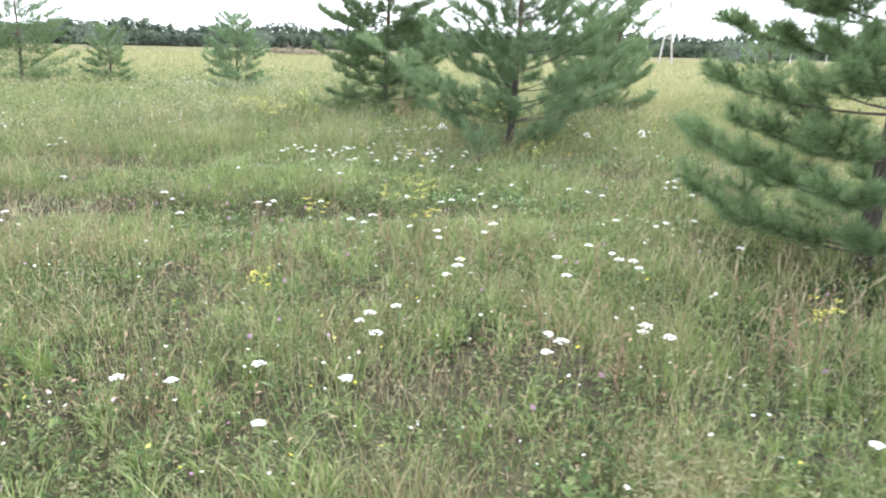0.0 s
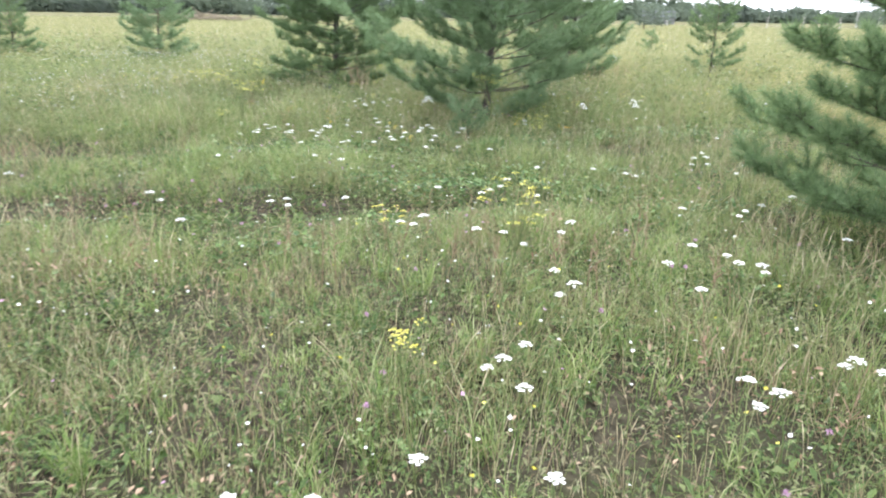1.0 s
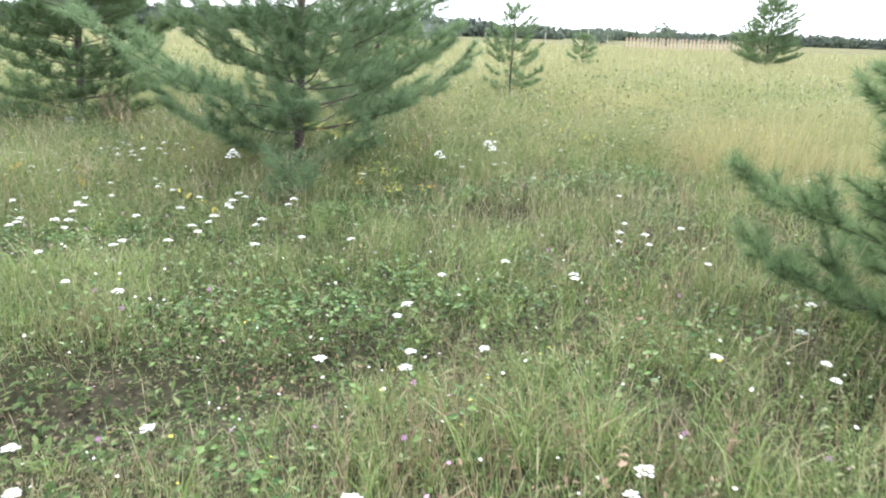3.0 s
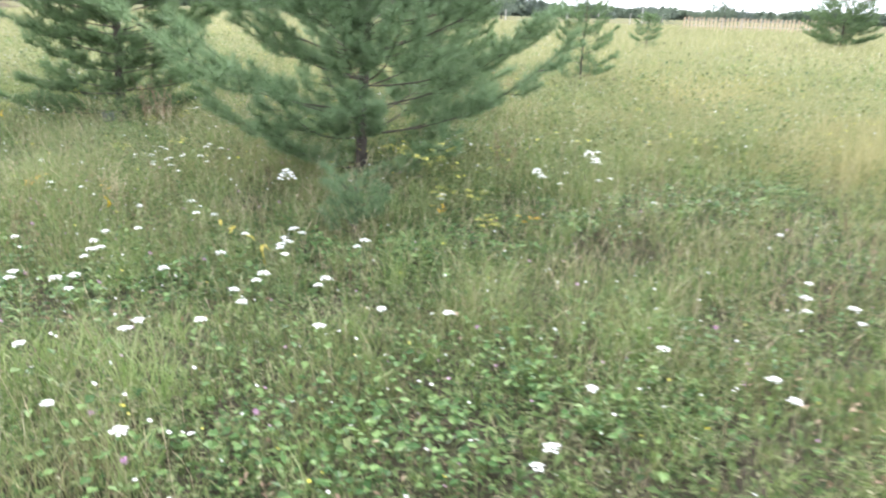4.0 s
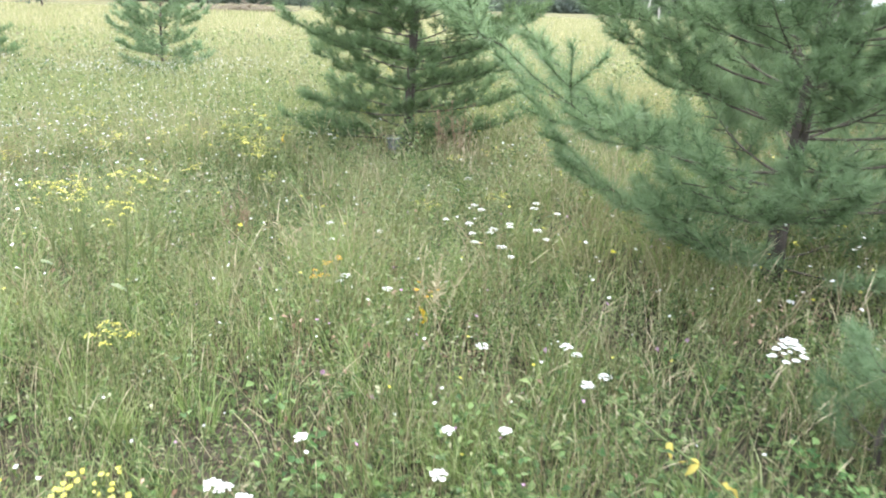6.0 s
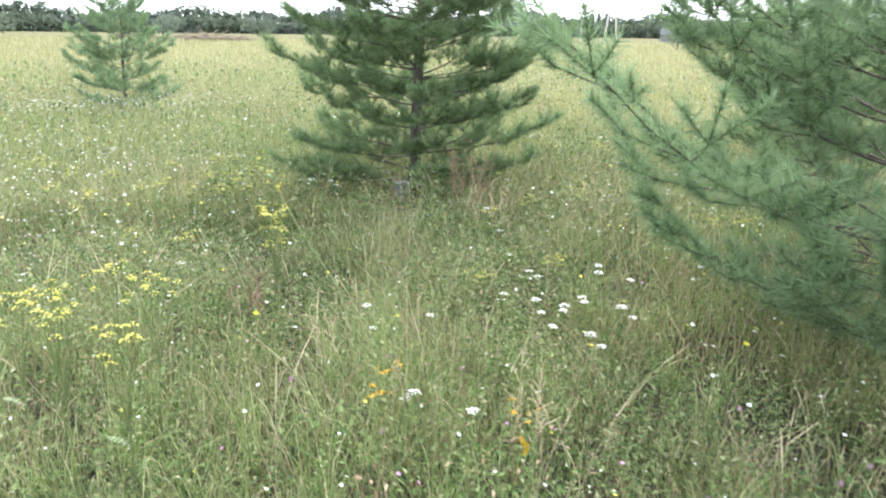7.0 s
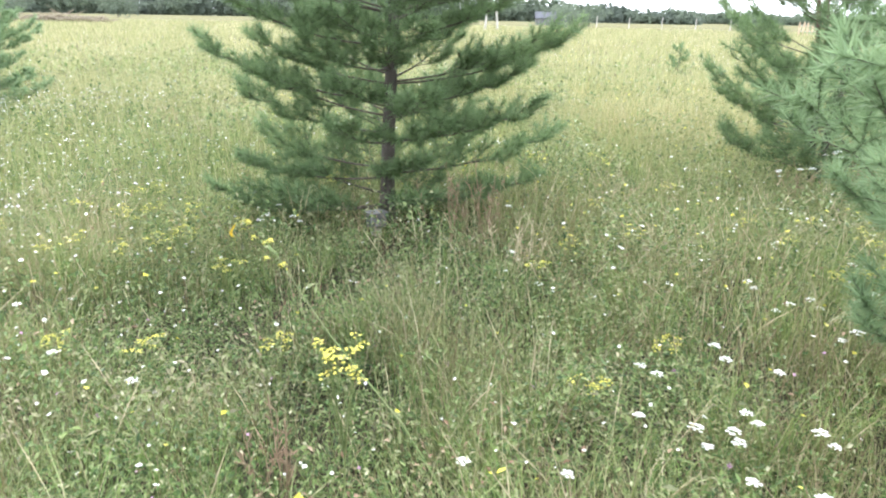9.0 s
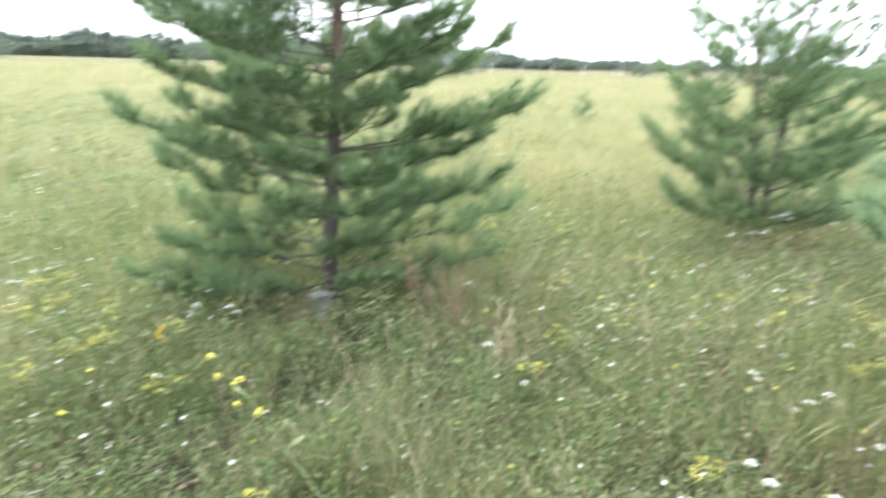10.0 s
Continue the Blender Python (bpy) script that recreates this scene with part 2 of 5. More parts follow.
def tube(path, radii, sides=6):
    """Verts and faces of a tapered tube along a path (k, 3)."""
    path, radii = np.asarray(path, float), np.asarray(radii, float)
    k = len(path)
    d = np.gradient(path, axis=0)
    d /= np.linalg.norm(d, axis=1)[:, None] + 1e-9
    ref = np.where(np.abs(d[:, 2:3]) > 0.9, [[1.0, 0, 0]], [[0, 0, 1.0]])
    u = np.cross(d, ref)
    u /= np.linalg.norm(u, axis=1)[:, None] + 1e-9
    v = np.cross(d, u)
    a = np.linspace(0, 2 * np.pi, sides, endpoint=False)
    ring = path[:, None] + radii[:, None, None] * (np.cos(a)[None, :, None] * u[:, None] + np.sin(a)[None, :, None] * v[:, None])
    verts = ring.reshape(-1, 3)
    i, j = np.meshgrid(np.arange(k - 1), np.arange(sides), indexing="ij")
    j2 = (j + 1) % sides
    quads = np.stack([i * sides + j, i * sides + j2, (i + 1) * sides + j2, (i + 1) * sides + j], -1).reshape(-1, 4)
    return verts, quads


class Heap:
    """Collects pieces into one mesh."""
    def __init__(self):
        self.v, self.f, self.n = [], {}, 0

    def add(self, verts, faces):
        verts, faces = np.asarray(verts).reshape(-1, 3), np.asarray(faces)
        self.v.append(verts)
        self.f.setdefault(faces.shape[1], []).append(faces + self.n)
        self.n += len(verts)

    def link(self, name, material, parent=None, smooth=False):
        return link_np(name, np.concatenate(self.v), [np.concatenate(x) for x in self.f.values()], material, parent, smooth)


def box(x0, x1, y0, y1, z0, z1):
    v = [(x, y, z) for z in (z0, z1) for y in (y0, y1) for x in (x0, x1)]
    f = [(0, 2, 3, 1), (4, 5, 7, 6), (0, 1, 5, 4), (2, 6, 7, 3), (0, 4, 6, 2), (1, 3, 7, 5)]
    return np.array(v, float), np.array(f)


def thing(name, x, y, z, label, category, group="", turn=0.0):
    e = new(name)
    e.location, e.rotation_euler = (x, y, z), (0, 0, turn)
    e.empty_display_size = 0.1
    return tagged(e, label, category, group)


# ---- ground ----
def swell(x, y):
    """Gentle rise and fall of the meadow, with two shallow wheel ruts across it."""
    x, y = np.asarray(x, float), np.asarray(y, float)
    near = np.exp(-((x + 1) ** 2 + (y - 8) ** 2) / 900)
    z = near * (0.03 * np.sin(0.9 * x + 0.5 * y) + 0.025 * np.sin(1.7 * y - 0.8 * x + 1) + 0.012 * np.sin(4.1 * x + 2.3) * np.sin(3.7 * y))
    z = z - 0.12 / (1 + np.exp(np.clip(-(y - 9.0) / 0.8, -30, 30)))
    for line, lo, hi, deep, broad in RUTS:
        z = z - deep * np.exp(-((y - line - 0.06 * np.sin(1.3 * x)) / (broad * 0.6)) ** 2) / (1 + np.exp(np.clip(-(x - lo) * 4, -30, 30))) / (1 + np.exp(np.clip((x - hi) * 4, -30, 30)))
    return z


RUTS = [(5.68, -9.0, 0.7, 0.06, 0.42), (8.0, -9.0, -0.75, 0.03, 0.6)]


def bare(x, y):
    """How thin the growth is, 0 to 1: along the ruts."""
    b = np.zeros_like(x)
    for line, lo, hi, deep, broad in RUTS:
        b = np.maximum(b, np.exp(-((y - line - 0.06 * np.sin(1.3 * x)) / broad) ** 2) * (0.6 + 0.6 * lumps(x, y, 3.5, 44)) / (1 + np.exp(-(x - lo) * 4)) / (1 + np.exp((x - hi) * 3)))
    return np.clip(b, 0, 1)


def graded(centre, fine, reach, step, far):
    a = np.arange(0, reach, step)
    b = reach * (far / reach) ** np.linspace(0, 1, 46)
    half = np.concatenate([a, b])
    return centre + np.concatenate([-half[::-1], half[1:]])


gx, gy = graded(-1.0, 0, 12, 0.17, 2600), graded(8.0, 0, 12, 0.17, 2600)
GX, GY = np.meshgrid(gx, gy, indexing="ij")
GZ = swell(GX, GY)
gi, gj = np.meshgrid(np.arange(len(gx) - 1), np.arange(len(gy) - 1), indexing="ij")
W = len(gy)
gq = np.stack([gi * W + gj, (gi + 1) * W + gj, (gi + 1) * W + gj + 1, gi * W + gj + 1], -1).reshape(-1, 4)
ground = link_np("ground", np.stack([GX, GY, GZ], -1), [gq], GROUND, smooth=True)
tagged(ground, "wild flat meadow soil running to straw coloured fields", "ground", kind="structure")

# ---- growth ----
rng = np.random.default_rng(7)
PATHLINE = np.array([(0.2, 0.0), (-0.8, 2.0), (-0.55, 5.0), (-1.1, 6.8), (-2.3, 9.8)])


def from_path(x, y):
    """Distance from the trodden line through the meadow."""
    d = np.full(x.shape, 1e9)
    for (ax, ay), (bx, by) in zip(PATHLINE[:-1], PATHLINE[1:]):
        ux, uy = bx - ax, by - ay
        t = np.clip(((x - ax) * ux + (y - ay) * uy) / (ux * ux + uy * uy), 0, 1)
        d = np.minimum(d, np.hypot(x - ax - t * ux, y - ay - t * uy))
    return d


def lumps(x, y, scale, seed):
    """A smooth random field, 0 to 1."""
    r = np.random.default_rng(seed)
    s = np.zeros_like(x)
    for k in range(7):
        a, ph, f = r.uniform(0, 2 * np.pi), r.uniform(0, 6.3), scale * r.uniform(0.6, 1.9)
        s += np.sin(f * (x * np.cos(a) + y * np.sin(a)) + ph)
    return np.clip(0.5 + s / 6, 0, 1)


def tallness(x, y):
    """Height of the growth in metres: short on the track, tall beyond it and under the pines."""
    tall = 0.08 + 0.1 * lumps(x, y, 1.6, 3) + 0.12 * lumps(x, y, 5.5, 33) ** 2
    back = 1 / (1 + np.exp(-(y - 9.1 - 0.25 * x * (x > 0)) * 2.2))
    tall = tall + back * (0.06 + 0.1 * lumps(x, y, 0.9, 4) + 0.22 * lumps(x, y, 4.0, 34) ** 2)
    tall = tall + 0.16 / (1 + np.exp(-(y - 8.8) * 2)) * (x > 1.5) + 0.08 * np.exp(-((x - 1.9) ** 2 + (y - 3.9) ** 2) / 1.4)
    tall = tall * (1 - 0.45 * np.exp(-((y - 8.35 - 0.12 * x) / 0.36) ** 2) * (x > -2.2))
    return tall * (1 - 0.65 * bare(x, y)) * (1 - 0.7 * np.exp(-((x + 1.15) ** 2 / 0.5 + (y - 14.1) ** 2 / 0.8)))


def spread(n, x0, x1, y0, y1, fall, keep_bare=0.35, clump=0.0, scale=2.5, seed=1):
    """About n places, thinning with the distance from the path."""
    out, got = [], 0
    while got < n:
        x, y = rng.uniform(x0, x1, n), rng.uniform(y0, y1, n)
        p = 1 / (1 + (from_path(x, y) / fall) ** 2)
        p *= 1 - (1 - keep_bare) * bare(x, y)
        edge = 1.8 * lumps(x, y, 2.0, 77)
        p *= np.clip((np.minimum(x - x0, x1 - x) - edge) / 1.0 + 0.3, 0, 1) * np.clip((y - y0) / 0.5, 0.15, 1)
        if clump:
            p *= 1 - clump + clump * lumps(x, y, scale, seed) ** 2 * 2
        k = rng.uniform(0, 1, n) < p
        out.append(np.stack([x[k], y[k]], -1))
        got += k.sum()
    return np.concatenate(out)[:n]


def blades(name, xy, height, width, lean, material, label, category="grass", bend=0.5, simple=False):
    """Grass: each blade a bent, tapering strip of three levels."""
    n = len(xy)
    a, b = rng.uniform(0, 2 * np.pi, n), rng.uniform(0, 2 * np.pi, n)
    out = np.stack([np.cos(a), np.sin(a), np.zeros(n)], -1)
    side = np.stack([np.cos(b), np.sin(b), np.zeros(n)], -1) * (width / 2)[:, None]
    base = np.stack([xy[:, 0], xy[:, 1], swell(xy[:, 0], xy[:, 1]) - 0.005], -1)
    up = np.array([0, 0, 1.0])
    mid = base + up * (height * 0.55)[:, None] + out * (height * lean * 0.35)[:, None]
    top = base + up * (height * (1 - bend * lean * 0.5))[:, None] + out * (height * lean)[:, None]
    if simple:
        v = np.stack([base - side, base + side, top], 1)
        faces = [np.arange(n * 3).reshape(-1, 3)]
    else:
        v = np.stack([base - side, base + side, mid - side * 0.8, mid + side * 0.8, top], 1)
        i = np.arange(n)[:, None] * 5
        faces = [i + np.array([[0, 1, 3, 2]]), i + np.array([[2, 3, 4]])]
    return tagged(link_np(name, v, faces, material), label, category, kind="stuff")


def leaves(name, xyz, length, width, material, label, category="plant", tilt=(0.1, 0.9)):
    """Small herb leaves: a folded rhomb each."""
    n = len(xyz)
    a, e = rng.uniform(0, 2 * np.pi, n), rng.uniform(*tilt, n)
    d = np.stack([np.cos(a) * np.cos(e), np.sin(a) * np.cos(e), np.sin(e)], -1)
    s = np.stack([-np.sin(a), np.cos(a), rng.uniform(-0.5, 0.5, n)], -1)
    p = np.asarray(xyz)
    L, Wd = length[:, None], width[:, None]
    v = np.stack([p, p + d * L * 0.5 + s * Wd * 0.5, p + d * L - np.array([0, 0, 0.25]) * L, p + d * L * 0.5 - s * Wd * 0.5], 1)
    i = np.arange(n)[:, None] * 4
    t = np.concatenate([i + np.array([[0, 1, 2]]), i + np.array([[0, 2, 3]])])
    return tagged(link_np(name, v, [t], material), label, category, kind="stuff")


def near_growth():
    # low herbs and clover
    xy = spread(185000, -7.5, 7.5, 0.6, 15.5, 3.2, 0.5, 0.7, 6.0, 5)
    h = tallness(xy[:, 0], xy[:, 1])
    z = swell(xy[:, 0], xy[:, 1]) + h * rng.uniform(0.02, 0.62, len(xy)) ** 1.2
    far = from_path(xy[:, 0], xy[:, 1])
    grow = 1 + far * 0.16
    L = rng.uniform(0.011, 0.034, len(xy)) * grow
    leaves("meadow_herbs", np.column_stack([xy, z]), L, L * rng.uniform(0.16, 0.45, len(xy)), HERB, "low green clover and yarrow leaves carpeting the meadow")
    # leafy stalks
    c = spread(10500, -7, 7, 0.6, 15.5, 3.2, 0.1, 0.9, 4.5, 25)
    k = 13
    hh = tallness(c[:, 0], c[:, 1]) * rng.uniform(0.6, 1.35, len(c))
    lean = rng.normal(0, 0.22, (len(c), 2))
    u = np.tile(np.linspace(0.15, 1.0, k), len(c)) + rng.uniform(-0.03, 0.03, len(c) * k)
    H = np.repeat(hh, k) * u
    p = np.repeat(c, k, 0) + np.repeat(lean, k, 0) * (H * u)[:, None]
    z = swell(p[:, 0], p[:, 1]) + H
    L = rng.uniform(0.014, 0.038, len(p)) * (1.2 - 0.6 * u) * (1 + from_path(p[:, 0], p[:, 1]) * 0.08)
    leaves("leafy_stalks", np.column_stack([p, z]), L, L * rng.uniform(0.18, 0.4, len(p)), HERB_PALE, "upright leafy green weed stalks in the meadow", tilt=(0.0, 1.2))
    # weeds standing farther on, beyond the track
    c = spread(7000, -6.5, 6.5, 8.9, 15.8, 9.0, 0.2, 0.92, 3.6, 27)
    hh = tallness(c[:, 0], c[:, 1]) * rng.uniform(0.7, 1.4, len(c))
    lean = rng.normal(0, 0.25, (len(c), 2))
    k = 14
    u = np.tile(np.linspace(0.3, 1.0, k), len(c)) + rng.uniform(-0.03, 0.03, len(c) * k)
    H = np.repeat(hh, k) * u
    p = np.repeat(c, k, 0) + np.repeat(lean, k, 0) * (H * u)[:, None] + rng.normal(0, 0.008, (len(c) * k, 2))
    z = swell(p[:, 0], p[:, 1]) + H
    L = rng.uniform(0.016, 0.042, len(p)) * (1.2 - 0.55 * u)
    leaves("tall_weeds", np.column_stack([p, z]), L, L * rng.uniform(0.2, 0.5, len(p)), WEED_LEAF, "tall leafy weeds with pale tips beyond the track", tilt=(0.0, 1.3))
    # broad leaves of plantain and dandelion, in rosettes
    c = spread(4200, -5, 5, 1.2, 14, 2.6, 0.8, 0.9, 2.6, 8)
    k = 7
    p = np.repeat(c, k, 0) + rng.normal(0, 0.02, (len(c) * k, 2))
    z = swell(p[:, 0], p[:, 1]) + rng.uniform(0.01, 0.08, len(p))
    L = rng.uniform(0.025, 0.075, len(p))
    leaves("broad_leaf_rosettes", np.column_stack([p, z]), L, L * rng.uniform(0.22, 0.4, len(p)), HERB, "broad green plantain and dandelion leaf rosettes", tilt=(0.1, 1.1))
    # grass
    xy = spread(185000, -7.5, 7.5, 0.6, 15.5, 3.4, 0.1, 0.8, 4.0, 6)
    dry = rng.uniform(0, 1, len(xy)) < 0.05 + 0.3 / (1 + np.exp((xy[:, 1] - 5.2) * 2.5)) + 0.15 * lumps(xy[:, 0], xy[:, 1], 1.3, 63) ** 2
    dry |= rng.uniform(0, 1, len(xy)) < 0.2 / (1 + np.exp(-(xy[:, 1] - 9.5) * 2))
    dry &= (xy[:, 0] < 1.1) | (rng.uniform(0, 1, len(xy)) < 0.35)
    h = tallness(xy[:, 0], xy[:, 1]) * rng.uniform(0.35, 1.25, len(xy))
    grow = 1 + from_path(xy[:, 0], xy[:, 1]) * 0.1
    w, lean = rng.uniform(0.0014, 0.0038, len(xy)) * grow, rng.uniform(0.1, 0.95, len(xy))
    blades("meadow_grass", xy[~dry], h[~dry], w[~dry], lean[~dry], GRASS, "mixed green and drying meadow grass blades")
    blades("withered_grass", xy[dry], h[dry], w[dry], lean[dry], DRY_GRASS, "withered brown and straw grass among the green")
    # tussocks: arching broad blades from one foot
    c = spread(1100, -5, 5.5, 1.4, 14.5, 3.2, 0.1, 0.6, 1.7, 45)
    k = 22
    p = np.repeat(c, k, 0) + rng.normal(0, 0.018, (len(c) * k, 2))
    h = np.repeat(np.clip(tallness(c[:, 0], c[:, 1]) * rng.uniform(0.9, 1.6, len(c)), 0.12, 0.5), k) * rng.uniform(0.5, 1.1, len(p))
    blades("grass_tussocks", p, h, rng.uniform(0.0024, 0.0056, len(p)), rng.uniform(0.2, 1.1, len(p)), TUSSOCK, "arching bright green grass tussocks in the meadow")
    # litter in the ruts and between the plants
    xy = spread(42000, -5, 4, 1.5, 12, 2.6, 1.0)
    keep = rng.uniform(0, 1, len(xy)) < 0.3 + 0.7 * bare(xy[:, 0], xy[:, 1])
    xy = xy[keep]
    z = swell(xy[:, 0], xy[:, 1]) + rng.uniform(0.004, 0.03, len(xy))
    L = rng.uniform(0.012, 0.035, len(xy))
    leaves("dead_leaf_litter", np.column_stack([xy, z]), L, L * 0.4, LITTER, "brown dead leaves and straw lying on bare soil", "leaf litter", tilt=(-0.1, 0.4))


def far_growth():
    # middle distance: wider blades, fewer of them
    n = 230000
    r = 9 * (150 / 9) ** rng.uniform(0, 1, n) ** 1.3
    a = rng.uniform(radians(-42), radians(66), n)
    xy = np.stack([-1 + r * np.sin(a), 4 + r * np.cos(a)], -1)
    keep = ~((np.abs(xy[:, 0]) < 4.5) & (xy[:, 1] < 13.5)) & ~((np.abs(xy[:, 0] + 1.1) < 0.8) & (xy[:, 1] < 14.9))
    xy, r = xy[keep], r[keep]
    dry = lumps(xy[:, 0], xy[:, 1], 0.35, 12) + 0.25 * (xy[:, 0] > 3.0 + 0 * r) + np.clip((r - 12) / 40, 0, 0.6)
    s = rng.uniform(0, 1, len(xy)) < np.clip(dry * 1.1 - 0.05, 0.15, 0.95)
    h = (0.26 + 0.26 * lumps(xy[:, 0], xy[:, 1], 0.5, 9)) * rng.uniform(0.55, 1.3, len(xy))
    w = rng.uniform(0.0035, 0.007, len(xy)) * (r / 8)
    blades("field_grass", xy[~s], h[~s], w[~s], rng.uniform(0.1, 0.7, (~s).sum()), GRASS, "green meadow grass thinning towards the fields", simple=True)
    blades("dry_field_grass", xy[s], h[s] * 1.2, w[s], rng.uniform(0.08, 0.5, s.sum()), FIELD, "tall straw coloured dry grass across the field", simple=True)
    # rough grass round about, beside and behind the path
    n = 90000
    x, y = rng.uniform(-22, 22, n), rng.uniform(-14, 18, n)
    d = from_path(x, y)
    k = (rng.uniform(0, 1, n) < np.clip((d - 0.3) / 4, 0.02, 1) * np.clip(1.5 - d / 16, 0, 1)) & ~((y > 13) & (np.abs(x) < 5)) & ((y < 1.2) | (np.abs(x) > 3.5))
    xy = np.stack([x[k], y[k]], -1)
    blades("outer_grass", xy, rng.uniform(0.1, 0.32, len(xy)), rng.uniform(0.008, 0.02, len(xy)), rng.uniform(0.2, 0.9, len(xy)), GRASS, "rough green meadow grass round the weedy track", simple=True)
    # the tall dry grass that begins behind the bushy pine
    n = 90000
    x, y = rng.uniform(1.5, 13, n), rng.uniform(6.5, 24, n)
    inside = np.clip((x - 3.6 + 0.33 * (y - 10) + 0.8 * lumps(x, y, 2.2, 57) - 0.4) / 0.7, 0, 1) * (1 - 0.75 * np.clip((y - 12.5) / 2, 0, 1) * (x < 7 + 0.5 * (y - 13)))
    k = (rng.uniform(0, 1, n) < inside * np.clip(1.25 - x / 14, 0.25, 1)) & (np.hypot(x - 2.9, y - 4.4) > 1.5)
    xy = np.stack([x[k], y[k]], -1)
    h = (0.26 + 0.3 * lumps(xy[:, 0], xy[:, 1], 1.5, 58)) * rng.uniform(0.6, 1.3, len(xy))
    blades("straw_grass", xy, h, rng.uniform(0.0022, 0.0046, len(xy)) * (0.8 + xy[:, 1] / 40), rng.uniform(0.08, 0.6, len(xy)), STRAW, "tall straw coloured dry grass behind the bushy pine")
    # herbs and weed clumps of the middle distance
    n = 300000
    r = 7 * (36 / 7) ** rng.uniform(0, 1, n) ** 1.2
    a = rng.uniform(radians(-42), radians(60), n)
    x, y = -1 + r * np.sin(a), 4 + r * np.cos(a)
    k = (rng.uniform(0, 1, n) < lumps(x, y, 3.0, 51) ** 2 * 1.3) & (y > 10.5) & (rng.uniform(0, 1, n) < 1.15 - 0.5 * (x > 4) - r / 60)
    x, y, r = x[k], y[k], r[k]
    z = swell(x, y) + rng.uniform(0.05, 0.5, len(x)) * (0.5 + 0.6 * lumps(x, y, 3.0, 51))
    L = rng.uniform(0.02, 0.05, len(x)) * (0.5 + from_path(x, y) / 7)
    half = rng.uniform(0, 1, len(x)) < np.clip(0.75 - r / 40, 0.1, 0.6)
    leaves("far_herbs", np.column_stack([x, y, z])[half], L[half], L[half] * 0.45, HERB, "green weed clumps in the farther meadow", tilt=(-0.1, 1.2))
    leaves("far_pale_herbs", np.column_stack([x, y, z])[~half], L[~half], L[~half] * 0.4, HERB_PALE, "pale drying weed clumps in the farther meadow", tilt=(-0.1, 1.3))
    # pale flower flecks over the far meadow
    n = 17000
    r = 6 * (55 / 6) ** rng.uniform(0, 1, n)
    a = rng.uniform(radians(-40), radians(62), n)
    x, y = -1 + r * np.sin(a), 4 + r * np.cos(a)
    k = (rng.uniform(0, 1, n) < 0.12 + lumps(x, y, 0.7, 31) ** 2 + 0.35 * (x > 2.5) * lumps(x, y, 1.4, 39) + 0.9 * np.exp(-((x + 5.5) ** 2 + (y - 20.5) ** 2) / 6)) & (y > 9.5)
    x, y, r = x[k], y[k], r[k]
    z = swell(x, y) + rng.uniform(0.2, 0.5, len(x))
    L = rng.uniform(0.012, 0.034, len(x)) * (0.7 + r / 40)
    half = rng.uniform(0, 1, len(x)) < 0.55 + 0.3 * (x < -2)
    leaves("far_white_flowers", np.column_stack([x, y, z])[half], L[half], L[half] * 0.9, WHITE, "scattered white yarrow heads in the far meadow", "flowers", tilt=(-0.1, 0.4))
    leaves("far_yellow_flowers", np.column_stack([x, y, z])[~half], L[~half] * 1.2, L[~half], YELLOW, "scattered yellow weed blossoms in the far meadow", "flowers", tilt=(-0.1, 0.5))
    # the drift of white and lilac blossom before the small pine and along the weedy edge
    n = 2200
    x = np.concatenate([rng.normal(-5.9, 1.3, n // 2), rng.normal(-4.6, 1.2, n - n // 2)])
    y = np.concatenate([rng.normal(20.8, 0.9, n // 2), rng.normal(14.8, 1.7, n - n // 2)])
    p = np.column_stack([x, y, swell(x, y) + rng.uniform(0.18, 0.48, n)])
    L = rng.uniform(0.012, 0.036, n)
    leaves("white_blossom_drift", p[::2], L[::2], L[::2] * 0.8, WHITE, "drift of fluffy white blossoms before the small pine", "flowers", tilt=(-0.2, 1.0))
    leaves("lilac_blossom_drift", p[1::2], L[1::2], L[1::2] * 0.8, LILAC, "drift of pale lilac blossoms in the weedy grass", "flowers", tilt=(-0.2, 1.0))
    # tiny flowers close by
    xy = spread(1500, -5, 5.5, 1.4, 13, 4.0, 0.6, 0.7, 1.2, 35)
    z = swell(xy[:, 0], xy[:, 1]) + tallness(xy[:, 0], xy[:, 1]) * rng.uniform(0.5, 1.2, len(xy))
    L = rng.uniform(0.008, 0.02, len(xy))
    p = np.column_stack([xy, z])
    leaves("tiny_white_flowers", p[:1000], L[:1000], L[:1000], WHITE, "tiny white blossoms strewn through the grass", "flowers", tilt=(-0.1, 0.6))
    leaves("tiny_yellow_flowers", p[1000:1250], L[1000:1250], L[1000:1250], YELLOW, "tiny yellow blossoms strewn through the grass", "flowers", tilt=(-0.1, 0.6))
    leaves("tiny_purple_flowers", p[1250:], L[1250:], L[1250:], PINK, "tiny pale purple blossoms strewn through the grass", "flowers", tilt=(-0.1, 0.9))

    # mounds of larger leaved weeds, and sheaves of reddish dry stalks, standing out of the even growth
    for name, seed, count, mat, what in (("dark_weed_mounds", 71, 420, HERB, "rounded dark green weed mounds standing in the meadow"),
                                         ("pale_weed_mounds", 72, 320, HERB_PALE, "rounded pale grey-green weed mounds in the meadow")):
        r = np.random.default_rng(seed)
        c = np.column_stack([r.uniform(-9, 10, count), 8.2 + 15 * r.uniform(0, 1, count) ** 1.3])
        c = c[(from_path(c[:, 0], c[:, 1]) > 0.9) & (np.hypot(c[:, 0] - 1.0, c[:, 1] - 9.9) > 2.0)]
        k = 85
        size = np.repeat(r.uniform(0.09, 0.3, len(c)), k)
        d = r.normal(0, 1, (len(c) * k, 3))
